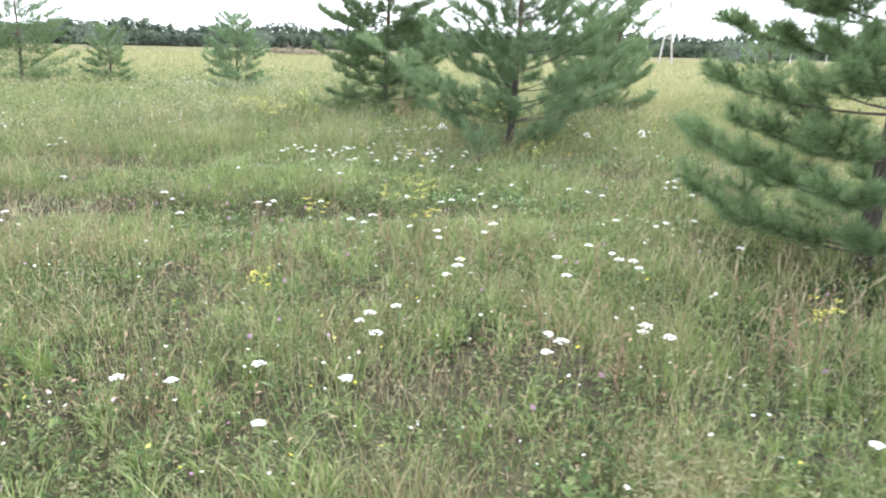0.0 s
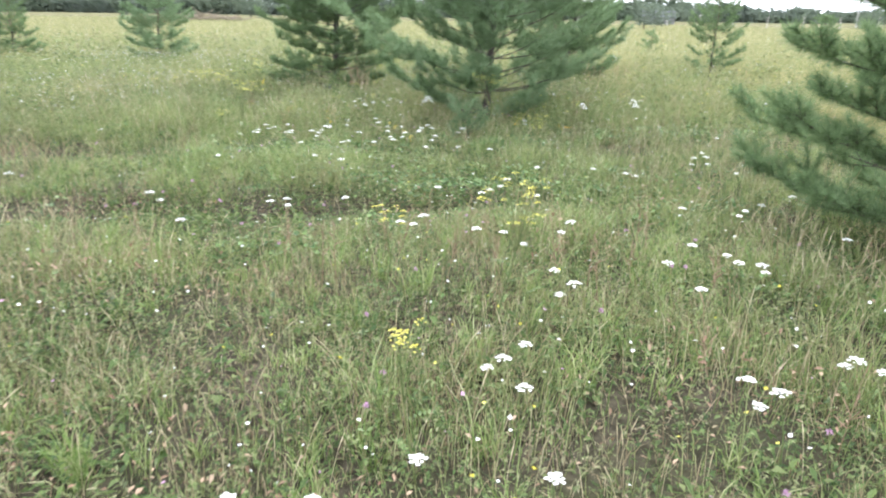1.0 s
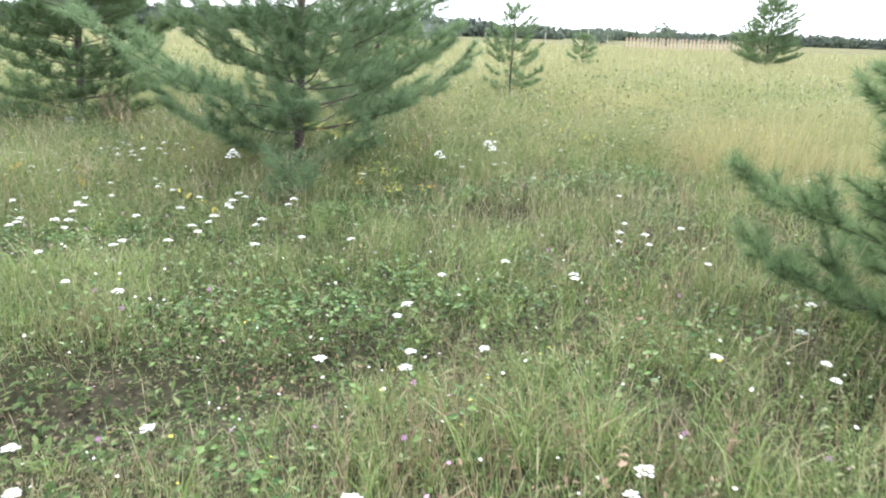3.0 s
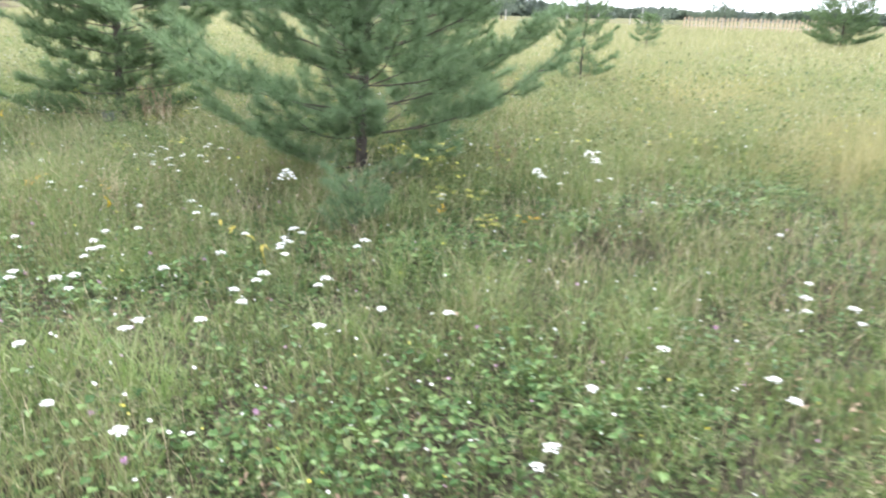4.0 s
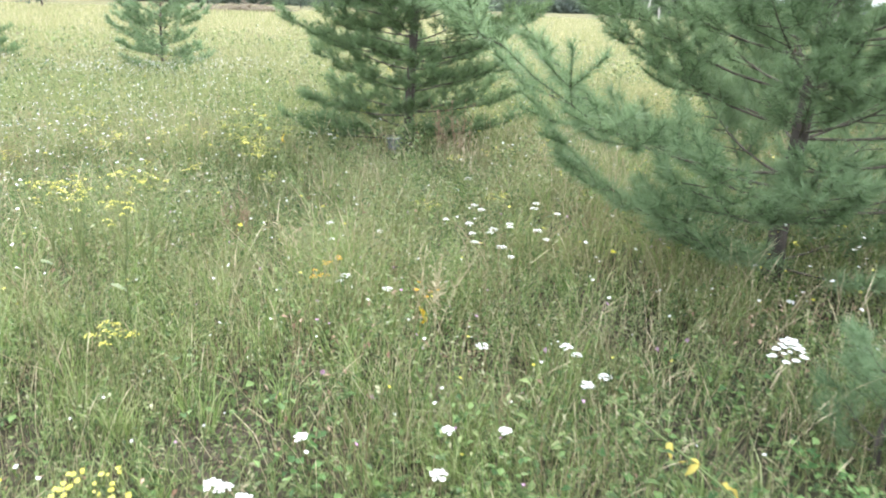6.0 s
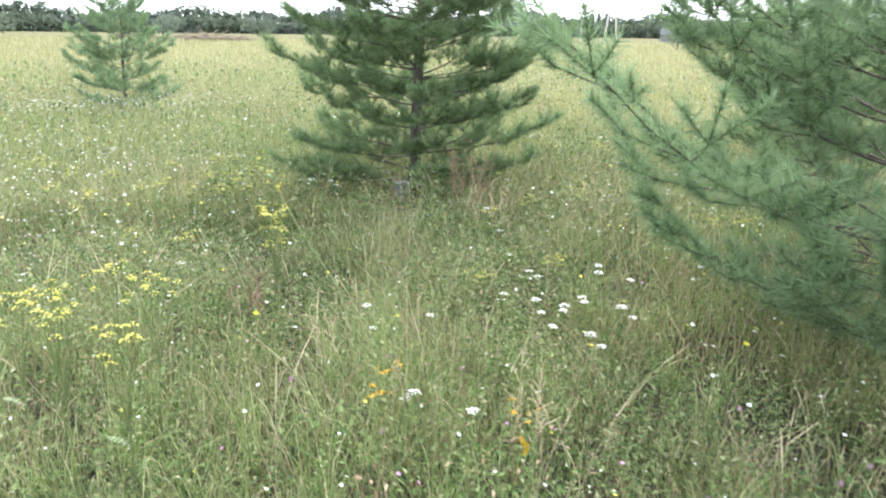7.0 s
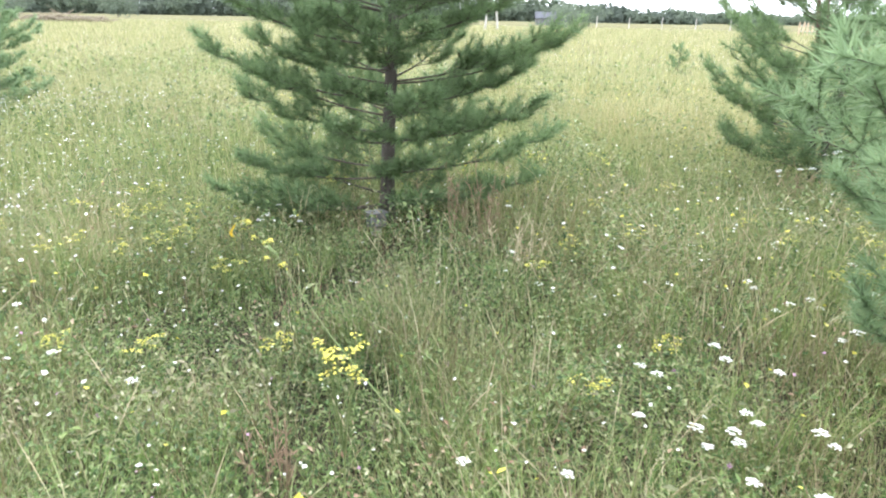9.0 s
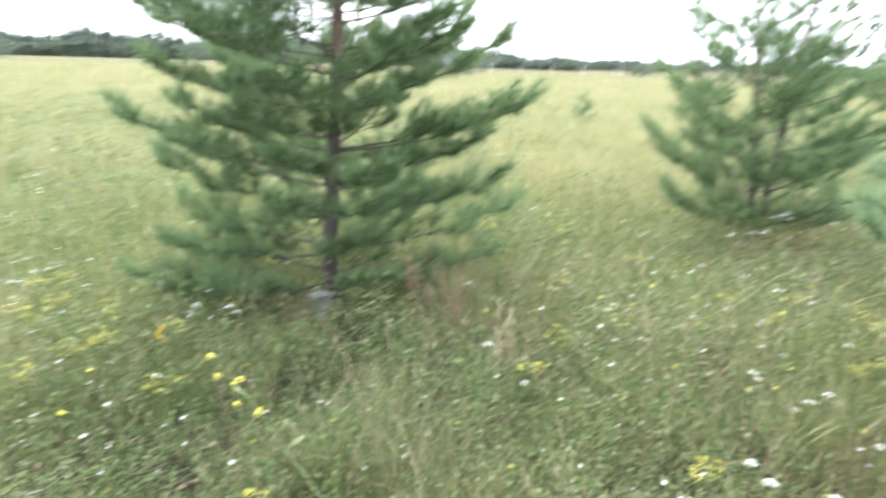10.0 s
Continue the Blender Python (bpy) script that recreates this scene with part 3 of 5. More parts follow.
        d /= np.linalg.norm(d, axis=1)[:, None]
        d *= r.uniform(0.45, 1.0, len(d))[:, None] ** 0.5
        p = np.repeat(c, k, 0) + d[:, :2] * size[:, None]
        z = swell(p[:, 0], p[:, 1]) + size * (0.4 + 1.6 * np.abs(d[:, 2]))
        L = r.uniform(0.022, 0.055, len(p)) * (0.7 + p[:, 1] / 30)
        leaves(name, np.column_stack([p, z]), L, L * r.uniform(0.16, 0.36, len(p)), mat, what, tilt=(0.0, 1.2))
    # a carpet of clover and dandelion leaves along the track's far side and in scattered patches
    r = np.random.default_rng(74)
    n = 110000
    x, y = r.uniform(-4.5, 4.5, n), r.uniform(1.4, 14, n)
    strip = np.exp(-((y - 8.35 - 0.12 * x) / 0.36) ** 2) * (x > -2.2)
    k = r.uniform(0, 1, n) < np.clip(0.85 * strip + 0.8 * np.clip(lumps(x, y, 2.6, 91) - 0.62, 0, 1) * (y > 3.6) + 0.9 * np.exp(-((x - 0.4) / 1.5) ** 2 - ((y - 6.5) / 0.5) ** 2), 0, 1) * (0.35 + lumps(x, y, 9.0, 92))
    x, y = x[k], y[k]
    z = swell(x, y) + 0.02 + 0.09 * lumps(x, y, 9.0, 92) * r.uniform(0.4, 1.2, len(x)) + 0.25 * tallness(x, y)
    L = r.uniform(0.018, 0.05, len(x))
    leaves("clover_carpet", np.column_stack([x, y, z]), L, L * r.uniform(0.45, 0.85, len(x)), CLOVER, "fresh green clover and dandelion leaves along the track", tilt=(-0.1, 0.7))
    # drifts of small reddish brown sorrel leaves
    n = 90000
    x, y = r.uniform(-5, 5, n), r.uniform(1.4, 15, n)
    k = r.uniform(0, 1, n) < np.clip(lumps(x, y, 3.4, 95) - 0.55, 0, 1) * (0.4 + 0.75 * (y < 6.0) + 0.45 * (y > 9.3))
    x, y = x[k], y[k]
    z = swell(x, y) + tallness(x, y) * r.uniform(0.35, 1.15, len(x))
    L = r.uniform(0.014, 0.04, len(x))
    leaves("sorrel_leaves", np.column_stack([x, y, z]), L, L * r.uniform(0.2, 0.45, len(x)), RED_STALK, "drifts of small reddish brown sorrel leaves in the grass", tilt=(0.0, 1.4))
    r = np.random.default_rng(73)
    c = np.column_stack([r.uniform(-7, 8, 330), 3.5 + 17 * r.uniform(0, 1, 330) ** 1.1])
    c = c[from_path(c[:, 0], c[:, 1]) > 0.5]
    k = 13
    p = np.repeat(c, k, 0) + r.normal(0, 0.07, (len(c) * k, 2))
    h = np.repeat(r.uniform(0.3, 0.58, len(c)), k) * r.uniform(0.6, 1.15, len(p))
    blades("reddish_stalks", p, h, r.uniform(0.0012, 0.0027, len(p)) * (1 + from_path(p[:, 0], p[:, 1]) * 0.05), r.uniform(0.05, 0.5, len(p)), RED_STALK, "sheaves of reddish brown dry stalks above the grass")


def seed_stalks():
    """Thin bleached stalks with a seed head, standing above the grass."""
    n = 3600
    xy = spread(n, -5.5, 6, 1.6, 16, 3.6, 0.2, 0.8, 1.3, 15)
    h = tallness(xy[:, 0], xy[:, 1]) * rng.uniform(1.2, 2.1, n)
    h = np.clip(h, 0.22, 0.72)
    a, lean = rng.uniform(0, 2 * np.pi, n), rng.uniform(0.05, 0.6, n)
    dxy = np.stack([np.cos(a), np.sin(a)], -1)
    ts = np.array([0, 0.4, 0.75, 0.86, 1.0])
    wd = np.array([1.0, 0.9, 0.7, 2.2, 0.5]) * 0.00095
    base = np.column_stack([xy, swell(xy[:, 0], xy[:, 1])])
    rows = []
    for t, w in zip(ts, wd):
        c = base.copy()
        c[:, :2] += dxy * (h * lean * t * t)[:, None]
        c[:, 2] += h * t * (1 - 0.25 * lean * t)
        s = np.column_stack([-dxy[:, 1], dxy[:, 0], np.zeros(n)]) * w
        s2 = np.column_stack([dxy, np.zeros(n)]) * w
        rows.append(np.stack([c - s, c + s * 0.5 + s2, c + s * 0.5 - s2], 1))
    v = np.concatenate(rows, 1)
    q = []
    for k in range(4):
        for j in range(3):
            q.append((3 * k + j, 3 * k + (j + 1) % 3, 3 * k + 3 + (j + 1) % 3, 3 * k + 3 + j))
    i = np.arange(n)[:, None, None] * 15
    tagged(link_np("seed_stalks", v, [(i + np.array(q)[None]).reshape(-1, 4)], DRY_STEM), "bleached grass stalks with slender seed heads", "grass", kind="stuff")


near_growth()
far_growth()
seed_stalks()


# ---- pines ----
def pine(x, y, height, radius, label, seed, first=0.25, gap=0.3, limbs=5, density=480, needle=0.082, wide=0.0046, thick=0.05, bark=BARK_DARK,
         leaf=NEEDLE, lift=0.35, stems=1, droop=0.0, group="young pines in the meadow", fan=None, twigs=8, curl=0.22, low=0.55, taper=0.6):
    """A young pine: tapered trunk, whorls of rising limbs with side shoots, bottle-brush needles."""
    r = np.random.default_rng(seed)
    tree = thing("pine_tree", x, y, float(swell(x, y)) - 0.02, label, "pine tree", group)
    for s in range(stems):
        hs = height * (1 - 0.18 * s)
        k = 12
        tt = np.linspace(0, 1, k)
        tilt = np.array([0.03, 0.01]) if stems == 1 else np.array([(0.16, -0.12, 0.02)[s], (0.02, 0.03, 0.12)[s]])
        axis = np.column_stack([tilt[0] * hs * tt + 0.012 * np.sin(9 * tt + seed), tilt[1] * hs * tt + 0.012 * np.cos(7 * tt + seed), hs * tt])
        rad = thick * (1 - 0.25 * s) * (1 - tt) ** 0.8 + 0.006
        rad[0] *= 1.25
        v, q = tube(axis, rad, 10)
        stem = link_np("trunk", v, [q], bark, tree, True)
        stem.data.materials.append(BARK_ORANGE)
        stem.data.polygons.foreach_set("material_index", (np.arange(len(q)) // 10 >= 5).astype(np.int32))
        z = first
        while z < hs * 0.97:
            f = z / hs
            reach = radius * (low + (1 - low) * min(1, f / 0.3)) * (1 - f) ** taper * 1.1 + 0.08
            count = max(3, limbs - int(f * 2) + r.integers(-1, 2))
            turn = r.uniform(0, 6.28)
            for b in range(count):
                az = turn + b * 2 * np.pi / count + r.uniform(-0.35, 0.35)
                L = reach * r.uniform(0.7, 1.12)
                if fan:
                    L *= fan(az, f)
                if L < 0.12:
                    continue
                at = np.array([np.interp(f, tt, axis[:, c]) for c in range(3)]) + [0, 0, r.uniform(-0.06, 0.06)]
                rise = r.uniform(-0.06, 0.14) + lift * f - droop * (1 - f)
                out = np.array([np.cos(az), np.sin(az), 0])
                u = np.linspace(0, 1, 7)
                bend = r.uniform(-0.25, 0.25)
                side = np.array([-np.sin(az), np.cos(az), 0])
                line = at + np.outer(u * L, out) + np.outer(L * (rise * u + curl * u ** 2.6), [0, 0, 1]) + np.outer(L * bend * u ** 2 * 0.5, side)
                heap = Heap()
                wood = max(0.005, 0.15 * thick * (1 - f * 0.5) + 0.003)
                heap.add(*tube(line, wood * (1 - u * 0.8), 5))
                shoots = [(line[i], line[i + 1]) for i in range(3, 6)]
                nodes = max(2, (twigs + 2) // 2)
                for w in range(nodes):
                    g = 0.3 + 0.66 * (w + r.uniform(0.1, 0.7)) / nodes
                    p0 = np.array([np.interp(g, u, line[:, c]) for c in range(3)])
                    for sg in (-1, 1):
                        spread_a = r.uniform(0.55, 1.05)
                        d = out * np.cos(spread_a) + sg * side * np.sin(spread_a) + np.array([0, 0, r.uniform(0.05, 0.4)])
                        tl = L * r.uniform(0.2, 0.36) * (1.2 - g * 0.55) + 0.06
                        p1 = p0 + d * tl * 0.55
                        p2 = p1 + (d * 0.7 + [0, 0, r.uniform(0.4, 0.9)]) * tl * 0.42
                        heap.add(*tube([p0, p1, p2], [wood * 0.4, wood * 0.3, wood * 0.15], 3))
                        shoots += [(p0 * 0.55 + p1 * 0.45, p1), (p1, p2)]
                        if tl > 0.2:
                            for sg2 in (-1, 1):
                                d2 = d * 0.6 + sg2 * np.cross(d, [0, 0, 1]) * 0.6 + [0, 0, r.uniform(0.2, 0.6)]
                                p3 = p1 + d2 * tl * r.uniform(0.3, 0.45)
                                heap.add(*tube([p1, p3], [wood * 0.25, wood * 0.12], 3))
                                shoots.append((p1, p3))
                # the fan of young shoots that ends the limb
                for w in range(3):
                    d = out * r.uniform(0.5, 1.0) + side * r.uniform(-0.8, 0.8) + [0, 0, r.uniform(0.2, 0.9)]
                    p3 = line[-1] + d * (0.05 + 0.1 * L)
                    heap.add(*tube([line[-1], p3], [wood * 0.22, wood * 0.12], 3))
                    shoots.append((line[-1], p3))
                limb = heap.link("limb", TWIG, tree, True)
                S0, S1 = np.array([q0 for q0, _ in shoots]), np.array([q1 for _, q1 in shoots])
                ln = np.linalg.norm(S1 - S0, axis=1)
                cnt = np.maximum(6, (ln * density).astype(int))
                idx = np.repeat(np.arange(len(ln)), cnt)
                m = len(idx)
                ax = (S1 - S0)[idx] / (ln[idx][:, None] + 1e-9)
                pos = S0[idx] + (S1 - S0)[idx] * r.uniform(0, 1.02, m)[:, None] ** 0.8
                rnd = r.normal(0, 1, (m, 3))
                perp = np.cross(ax, rnd)
                perp /= np.linalg.norm(perp, axis=1)[:, None] + 1e-9
                ang = np.where(r.uniform(0, 1, m) < 0.25, r.uniform(0.1, 0.7, m), r.uniform(0.6, 1.4, m))[:, None]
                dn = ax * np.cos(ang) + perp * np.sin(ang) + [0, 0, 0.12]
                nl = needle * r.uniform(0.65, 1.15, m)[:, None]
                sd = np.cross(dn, r.normal(0, 1, (m, 3)))
                sd *= wide / 2 / (np.linalg.norm(sd, axis=1)[:, None] + 1e-9)
                v = np.stack([pos - sd, pos + sd, pos + dn * nl], 1)
                link_np("needles", v, [np.arange(m * 3).reshape(-1, 3)], leaf, limb)
            z += gap * r.uniform(0.7, 1.25) * (1 - 0.35 * f)
        # leading shoot
        m = int(density * 0.5)
        top = axis[-1]
        pos = top + np.outer(r.uniform(-0.35, 0.02, m), [0, 0, 1])
        aa = r.uniform(0, 6.28, m)
        dn = np.column_stack([np.cos(aa) * 0.6, np.sin(aa) * 0.6, np.full(m, 0.8)])
        sd = np.column_stack([-np.sin(aa), np.cos(aa), np.zeros(m)]) * wide / 2
        link_np("leading_shoot", np.stack([pos - sd, pos + sd, pos + dn * needle], 1), [np.arange(m * 3).reshape(-1, 3)], leaf, tree)
    return tree


def bushy(az, f):
    """Long limbs to two sides, short ones towards the path."""
    az = az % (2 * math.pi)
    reach = 0.86 + 0.4 * math.exp(-((az - 3.45) / 0.45) ** 2) + 0.42 * math.exp(-((az - 5.85) / 0.5) ** 2) - 0.26 * math.exp(-((az - 4.5) / 0.4) ** 2) - 0.35 * math.exp(-((az - 2.4) / 0.6) ** 2)
    return reach * (0.82 if f < 0.1 else 1.0)


def open_front(az, f):
    """Short limbs towards the path, so that the trunk shows."""
    return 1.04 - 0.6 * math.exp(-((az % (2 * math.pi) - 4.55) / 0.65) ** 2)


def one_sided(az, f):
    return 0.92 + 0.2 * math.cos(az - 3.0)


pine(2.86, 4.42, 3.7, 1.02, "young pine with orange upper bark and soft side limbs", 11, first=0.24, gap=0.27, limbs=7, thick=0.055, lift=0.22, curl=0.15, low=1.0, density=600, fan=one_sided, taper=0.9, wide=0.0054, needle=0.09, twigs=9)
pine(1.14, 10.75, 3.9, 1.62, "bushy bluish-green young pine with limbs to the ground", 23, first=0.14, gap=0.265, limbs=6, thick=0.05, leaf=NEEDLE_BLUE, lift=0.4, curl=0.34, low=0.85, density=560, fan=bushy, wide=0.0054, needle=0.088, twigs=9)
pine(-1.05, 14.75, 3.9, 1.24, "dark green young pine with bare dark trunk foot", 35, first=0.2, gap=0.25, limbs=7, thick=0.055, lift=0.16, curl=0.2, low=0.7, density=430, wide=0.0064, fan=open_front, taper=0.42, needle=0.085, twigs=8)
pine(3.3, 14.95, 3.4, 1.15, "forked young pine with several dark stems", 41, first=0.35, gap=0.44, limbs=4, thick=0.036, stems=3, lift=0.5, curl=0.3, density=300, wide=0.007, twigs=6, needle=0.085)
pine(0.6, 8.86, 0.5, 0.15, "knee-high bluish pine seedling below a larger pine", 47, first=0.12, gap=0.14, limbs=5, thick=0.012, lift=0.8, curl=0.45, leaf=NEEDLE_BLUE, twigs=3, needle=0.062, density=700, wide=0.0032)
pine(-6.2, 22.6, 2.3, 0.95, "small bright green pine among white flowers", 52, first=0.12, gap=0.26, limbs=5, density=220, wide=0.0095, thick=0.03, lift=0.55, needle=0.09, low=0.9, leaf=NEEDLE_BLUE)
pine(-10.7, 24.0, 1.9, 0.75, "small slender pine in the meadow", 61, first=0.12, gap=0.28, density=150, wide=0.013, thick=0.03, lift=0.55, needle=0.09, low=0.9)
pine(-13.0, 23.0, 3.4, 1.6, "wide young pine at the edge of the meadow", 67, first=0.2, gap=0.34, density=110, wide=0.014, thick=0.05, needle=0.09, low=0.9)
pine(8.0, 18.3, 2.1, 0.7, "thin sparse pine sapling in dry grass", 71, first=0.3, gap=0.24, limbs=5, density=300, wide=0.008, thick=0.02, lift=0.6, twigs=5, needle=0.085)
pine(21.0, 34.0, 1.7, 0.75, "tiny open pine sapling in dry grass", 77, first=0.2, gap=0.24, limbs=5, density=150, wide=0.014, thick=0.022, lift=0.6, twigs=4, needle=0.1)
pine(39.5, 39.5, 4.4, 2.3, "dark solitary pine beyond the dry grass", 83, first=0.2, gap=0.3, limbs=6, density=90, wide=0.028, thick=0.06, lift=0.4, needle=0.12, low=0.9)
pine(10.6, 28.8, 0.95, 0.28, "narrow pine seedling in pale grass", 89, first=0.12, gap=0.16, limbs=4, density=180, wide=0.011, thick=0.015, lift=0.9, twigs=3, needle=0.09)


# ---- distance ----
def crown_tris(r, n, cx, cy, z0, z1, rad, size, cone):
    """Loose clumps of leaf triangles in a crown."""
    u = r.uniform(0, 1, n)
    prof = (1 - u) ** 0.8 if cone else np.sqrt(np.clip(1 - (2 * u - 0.9) ** 2 / 1.25, 0.05, 1))
    a, q = r.uniform(0, 6.28, n), np.sqrt(r.uniform(0.1, 1, n))
    lump = 1 + 0.25 * np.sin(3 * a + cx) + 0.2 * np.sin(7 * u + cy)
    c = np.stack([cx + rad * prof * q * lump * np.cos(a), cy + rad * prof * q * lump * np.sin(a), z0 + (z1 - z0) * u], -1)
    return c[:, None] + r.normal(0, size, (n, 3, 3))


def far_woods():
    """The wood that closes the fields: rows of conifers and birches, lower where it runs off."""
    r = np.random.default_rng(101)
    out = []
    for b in np.arange(-75, 100, 0.22):
        for row in range(2):
            bear = b + r.uniform(-0.15, 0.15)
            if bear < 33:
                d, h = 400 + row * 25, 11.5
                h *= 1 if bear < 20 else 1 - 0.035 * (bear - 20)
            else:
                d, h = 640 + row * 30, 7.5
                h *= 1.0 if bear < 60 else 1.25
            h *= r.uniform(0.85, 1.1) * (0.92 + 0.2 * math.sin(bear * 0.9) * math.sin(bear * 0.37))
            x, y = -1 + d * math.sin(radians(bear)), 6 + d * math.cos(radians(bear))
            cone = r.uniform() < 0.45
            out.append(crown_tris(r, 26, x, y - 6, -0.6, h * 0.62, r.uniform(2.2, 3.4) * d / 400, 1.0 * d / 400, False))
            out.append(crown_tris(r, 50, x, y, -0.5, h, r.uniform(1.6, 2.6) * d / 400, 0.95 * d / 400, cone))
    t = np.concatenate(out)
    tagged(link_np("far_woods", t, [np.arange(len(t) * 3).reshape(-1, 3)], HAZED_FAR_LEAF), "dark green mixed wood along the horizon", "forest", kind="stuff")


def far_bush(bear, d, h, rad, label, seed):
    r = np.random.default_rng(seed)
    x, y = -1 + d * math.sin(radians(bear)), 6 + d * math.cos(radians(bear))
    z = float(swell(x, y))
    bush = thing("far_tree", x, y, z, label, "tree", "scattered trees before the wood")
    v, q = tube([(0, 0, -0.1), (0.05, 0, h * 0.4), (0, 0.05, h * 0.8)], [h * 0.03, h * 0.022, h * 0.008], 6)
    link_np("trunk", v, [q], BARK_DARK, bush, True)
    t = np.concatenate([crown_tris(r, 160, r.normal(0, rad * 0.35), r.normal(0, rad * 0.35), h * r.uniform(0.05, 0.3), h * r.uniform(0.7, 1.0), rad * 0.7, h * 0.045, False) for _ in range(5)])
    link_np("crown", t, [np.arange(len(t) * 3).reshape(-1, 3)], HAZED_FAR_LEAF, bush)


far_woods()
for args in ((22.5, 95, 3.3, 3.2, "round leafy bush at the field edge", 1), (-17, 150, 5.6, 2.6, "tall leafy tree rising before the wood", 2), (-14.5, 190, 5.4, 4.2, "leafy thicket before the wood", 3),
             (-8.0, 210, 5.8, 4.0, "leafy thicket before the wood", 4), (25.5, 190, 5.6, 5.0, "leafy round tree before the wood", 5), (41.5, 210, 6.2, 5.5, "dark round tree on the open horizon", 6),
             (37.0, 150, 3.4, 3.0, "leafy bush beyond the picket fence", 7), (-25.0, 120, 4.4, 3.4, "leafy bush at the field edge", 8), (5.0, 230, 6.5, 5.0, "leafy thicket before the wood", 9)):
    far_bush(*args)


def on_bearing(bear, d, ex=-1.0, ey=6.0):
    x, y = ex + d * math.sin(radians(bear)), ey + d * math.cos(radians(bear))
    return x, y, float(swell(x, y))


def fence_post(x, y, h, label, group):
    p = thing("fence_post", x, y, float(swell(x, y)), label, "fence post", group, 0.3)
    v, q = tube([(0, 0, -0.3), (0, 0, h * 0.5), (0.02, 0, h)], [0.11, 0.1, 0.085], 8)
    link_np("shaft", v, [q], OLD_WOOD, p, True)
    v, q = tube([(0.02, 0, h), (0.02, 0, h + 0.05)], [0.085, 0.03], 8)
    link_np("cap", v, [q], OLD_WOOD, p)


for k in range(7):
    x, y, _ = on_bearing(23.6 + 2.3 * k, 158)
    fence_post(x, y, 2.1 + 0.12 * math.sin(k * 2.1), "pale weathered fence post at the field edge", "posts at the field edge")


def picket_fence():
    a, b = Vector((73.0, 97.0, 0)), Vector((88.5, 82.5, 0))
    run = (b - a).length
    turn = math.atan2(b.y - a.y, b.x - a.x)
    f = thing("picket_fence", a.x, a.y, float(swell(a.x, a.y)), "pale weathered picket fence across the dry field", "fence", "", turn)
    for z in (0.55, 1.35):
        v, q = box(0, run, 0.05, 0.1, z, z + 0.09)
        link_np("rail", v, [q], OLD_WOOD, f)
    mesh = None
    n = int(run / 0.55)
    for k in range(n):
        if mesh is None:
            v, q = box(-0.12, 0.12, 0, 0.04, -0.05, 1.7)
            v = np.concatenate([v, [(0, 0, 1.85), (0, 0.04, 1.85)]])
            ob = link_np("slat", v, [q, np.array([(4, 8, 5), (6, 7, 9)]), ], PALE_BOARD, f)
            mesh = ob.data
        else:
            ob = new("slat", mesh)
            ob.parent = f
        ob.location = (k * 0.55, 0, 0.06 * math.sin(k * 1.7))
        ob.rotation_euler = (0, 0.03 * math.sin(k * 2.3), 0)
    for k in range(0, 9):
        v, q = box(k * run / 8 - 0.07, k * run / 8 + 0.07, 0.11, 0.25, -0.3, 1.75)
        link_np("post", v, [q], OLD_WOOD, f)


picket_fence()


def braced_pole(x, y, h, turn):
    """A wooden line pole with a raking brace, as along country power lines."""
    p = thing("power_pole", x, y, float(swell(x, y)), "grey wooden power pole with a raking brace", "power pole", "power line", turn)
    for name, foot in (("leg", -1.0), ("brace", 1.0)):
        v, q = tube([(foot, 0, -0.3), (foot * 0.5, 0, h * 0.5), (foot * 0.04, 0, h)], [0.16, 0.14, 0.11], 8)
        link_np(name, v, [q], OLD_WOOD, p, True)
    v, q = box(-0.62, 0.62, -0.06, 0.06, h * 0.42, h * 0.42 + 0.14)
    link_np("tie", v, [q], OLD_WOOD, p)
    v, q = box(-0.9, 0.9, -0.06, 0.06, h - 0.35, h - 0.22)
    arm = link_np("crossarm", v, [q], OLD_WOOD, p)
    for s in (-0.8, 0.0, 0.8):
        v, q = tube([(s, 0, h - 0.22), (s, 0, h - 0.12), (s, 0, h - 0.02)], [0.03, 0.07, 0.04], 8)
        link_np("insulator", v, [q], CERAMIC, arm, True)


def plain_pole(x, y, h):
    p = thing("power_pole", x, y, float(swell(x, y)), "slender single grey power pole far off", "power pole", "power line", 0.4)
    v, q = tube([(0, 0, -0.3), (0, 0, h * 0.5), (0, 0, h)], [0.17, 0.14, 0.1], 8)
    link_np("shaft", v, [q], CONCRETE, p, True)
    v, q = box(-0.8, 0.8, -0.05, 0.05, h - 0.4, h - 0.28)
    link_np("crossarm", v, [q], OLD_WOOD, p)


braced_pole(31.0, 105.5, 8.6, 0.15)
plain_pole(*on_bearing(35.2, 200, -0.85, 2.4)[:2], 14.0)
plain_pole(*on_bearing(14.9, 165, 0.17, 0.0)[:2], 6.5)


HOUSE_WALL = rough_solid("grey_house_wall", (0.12, 0.12, 0.12), (0.22, 0.22, 0.21), 1.5, 0.85, 0.2)


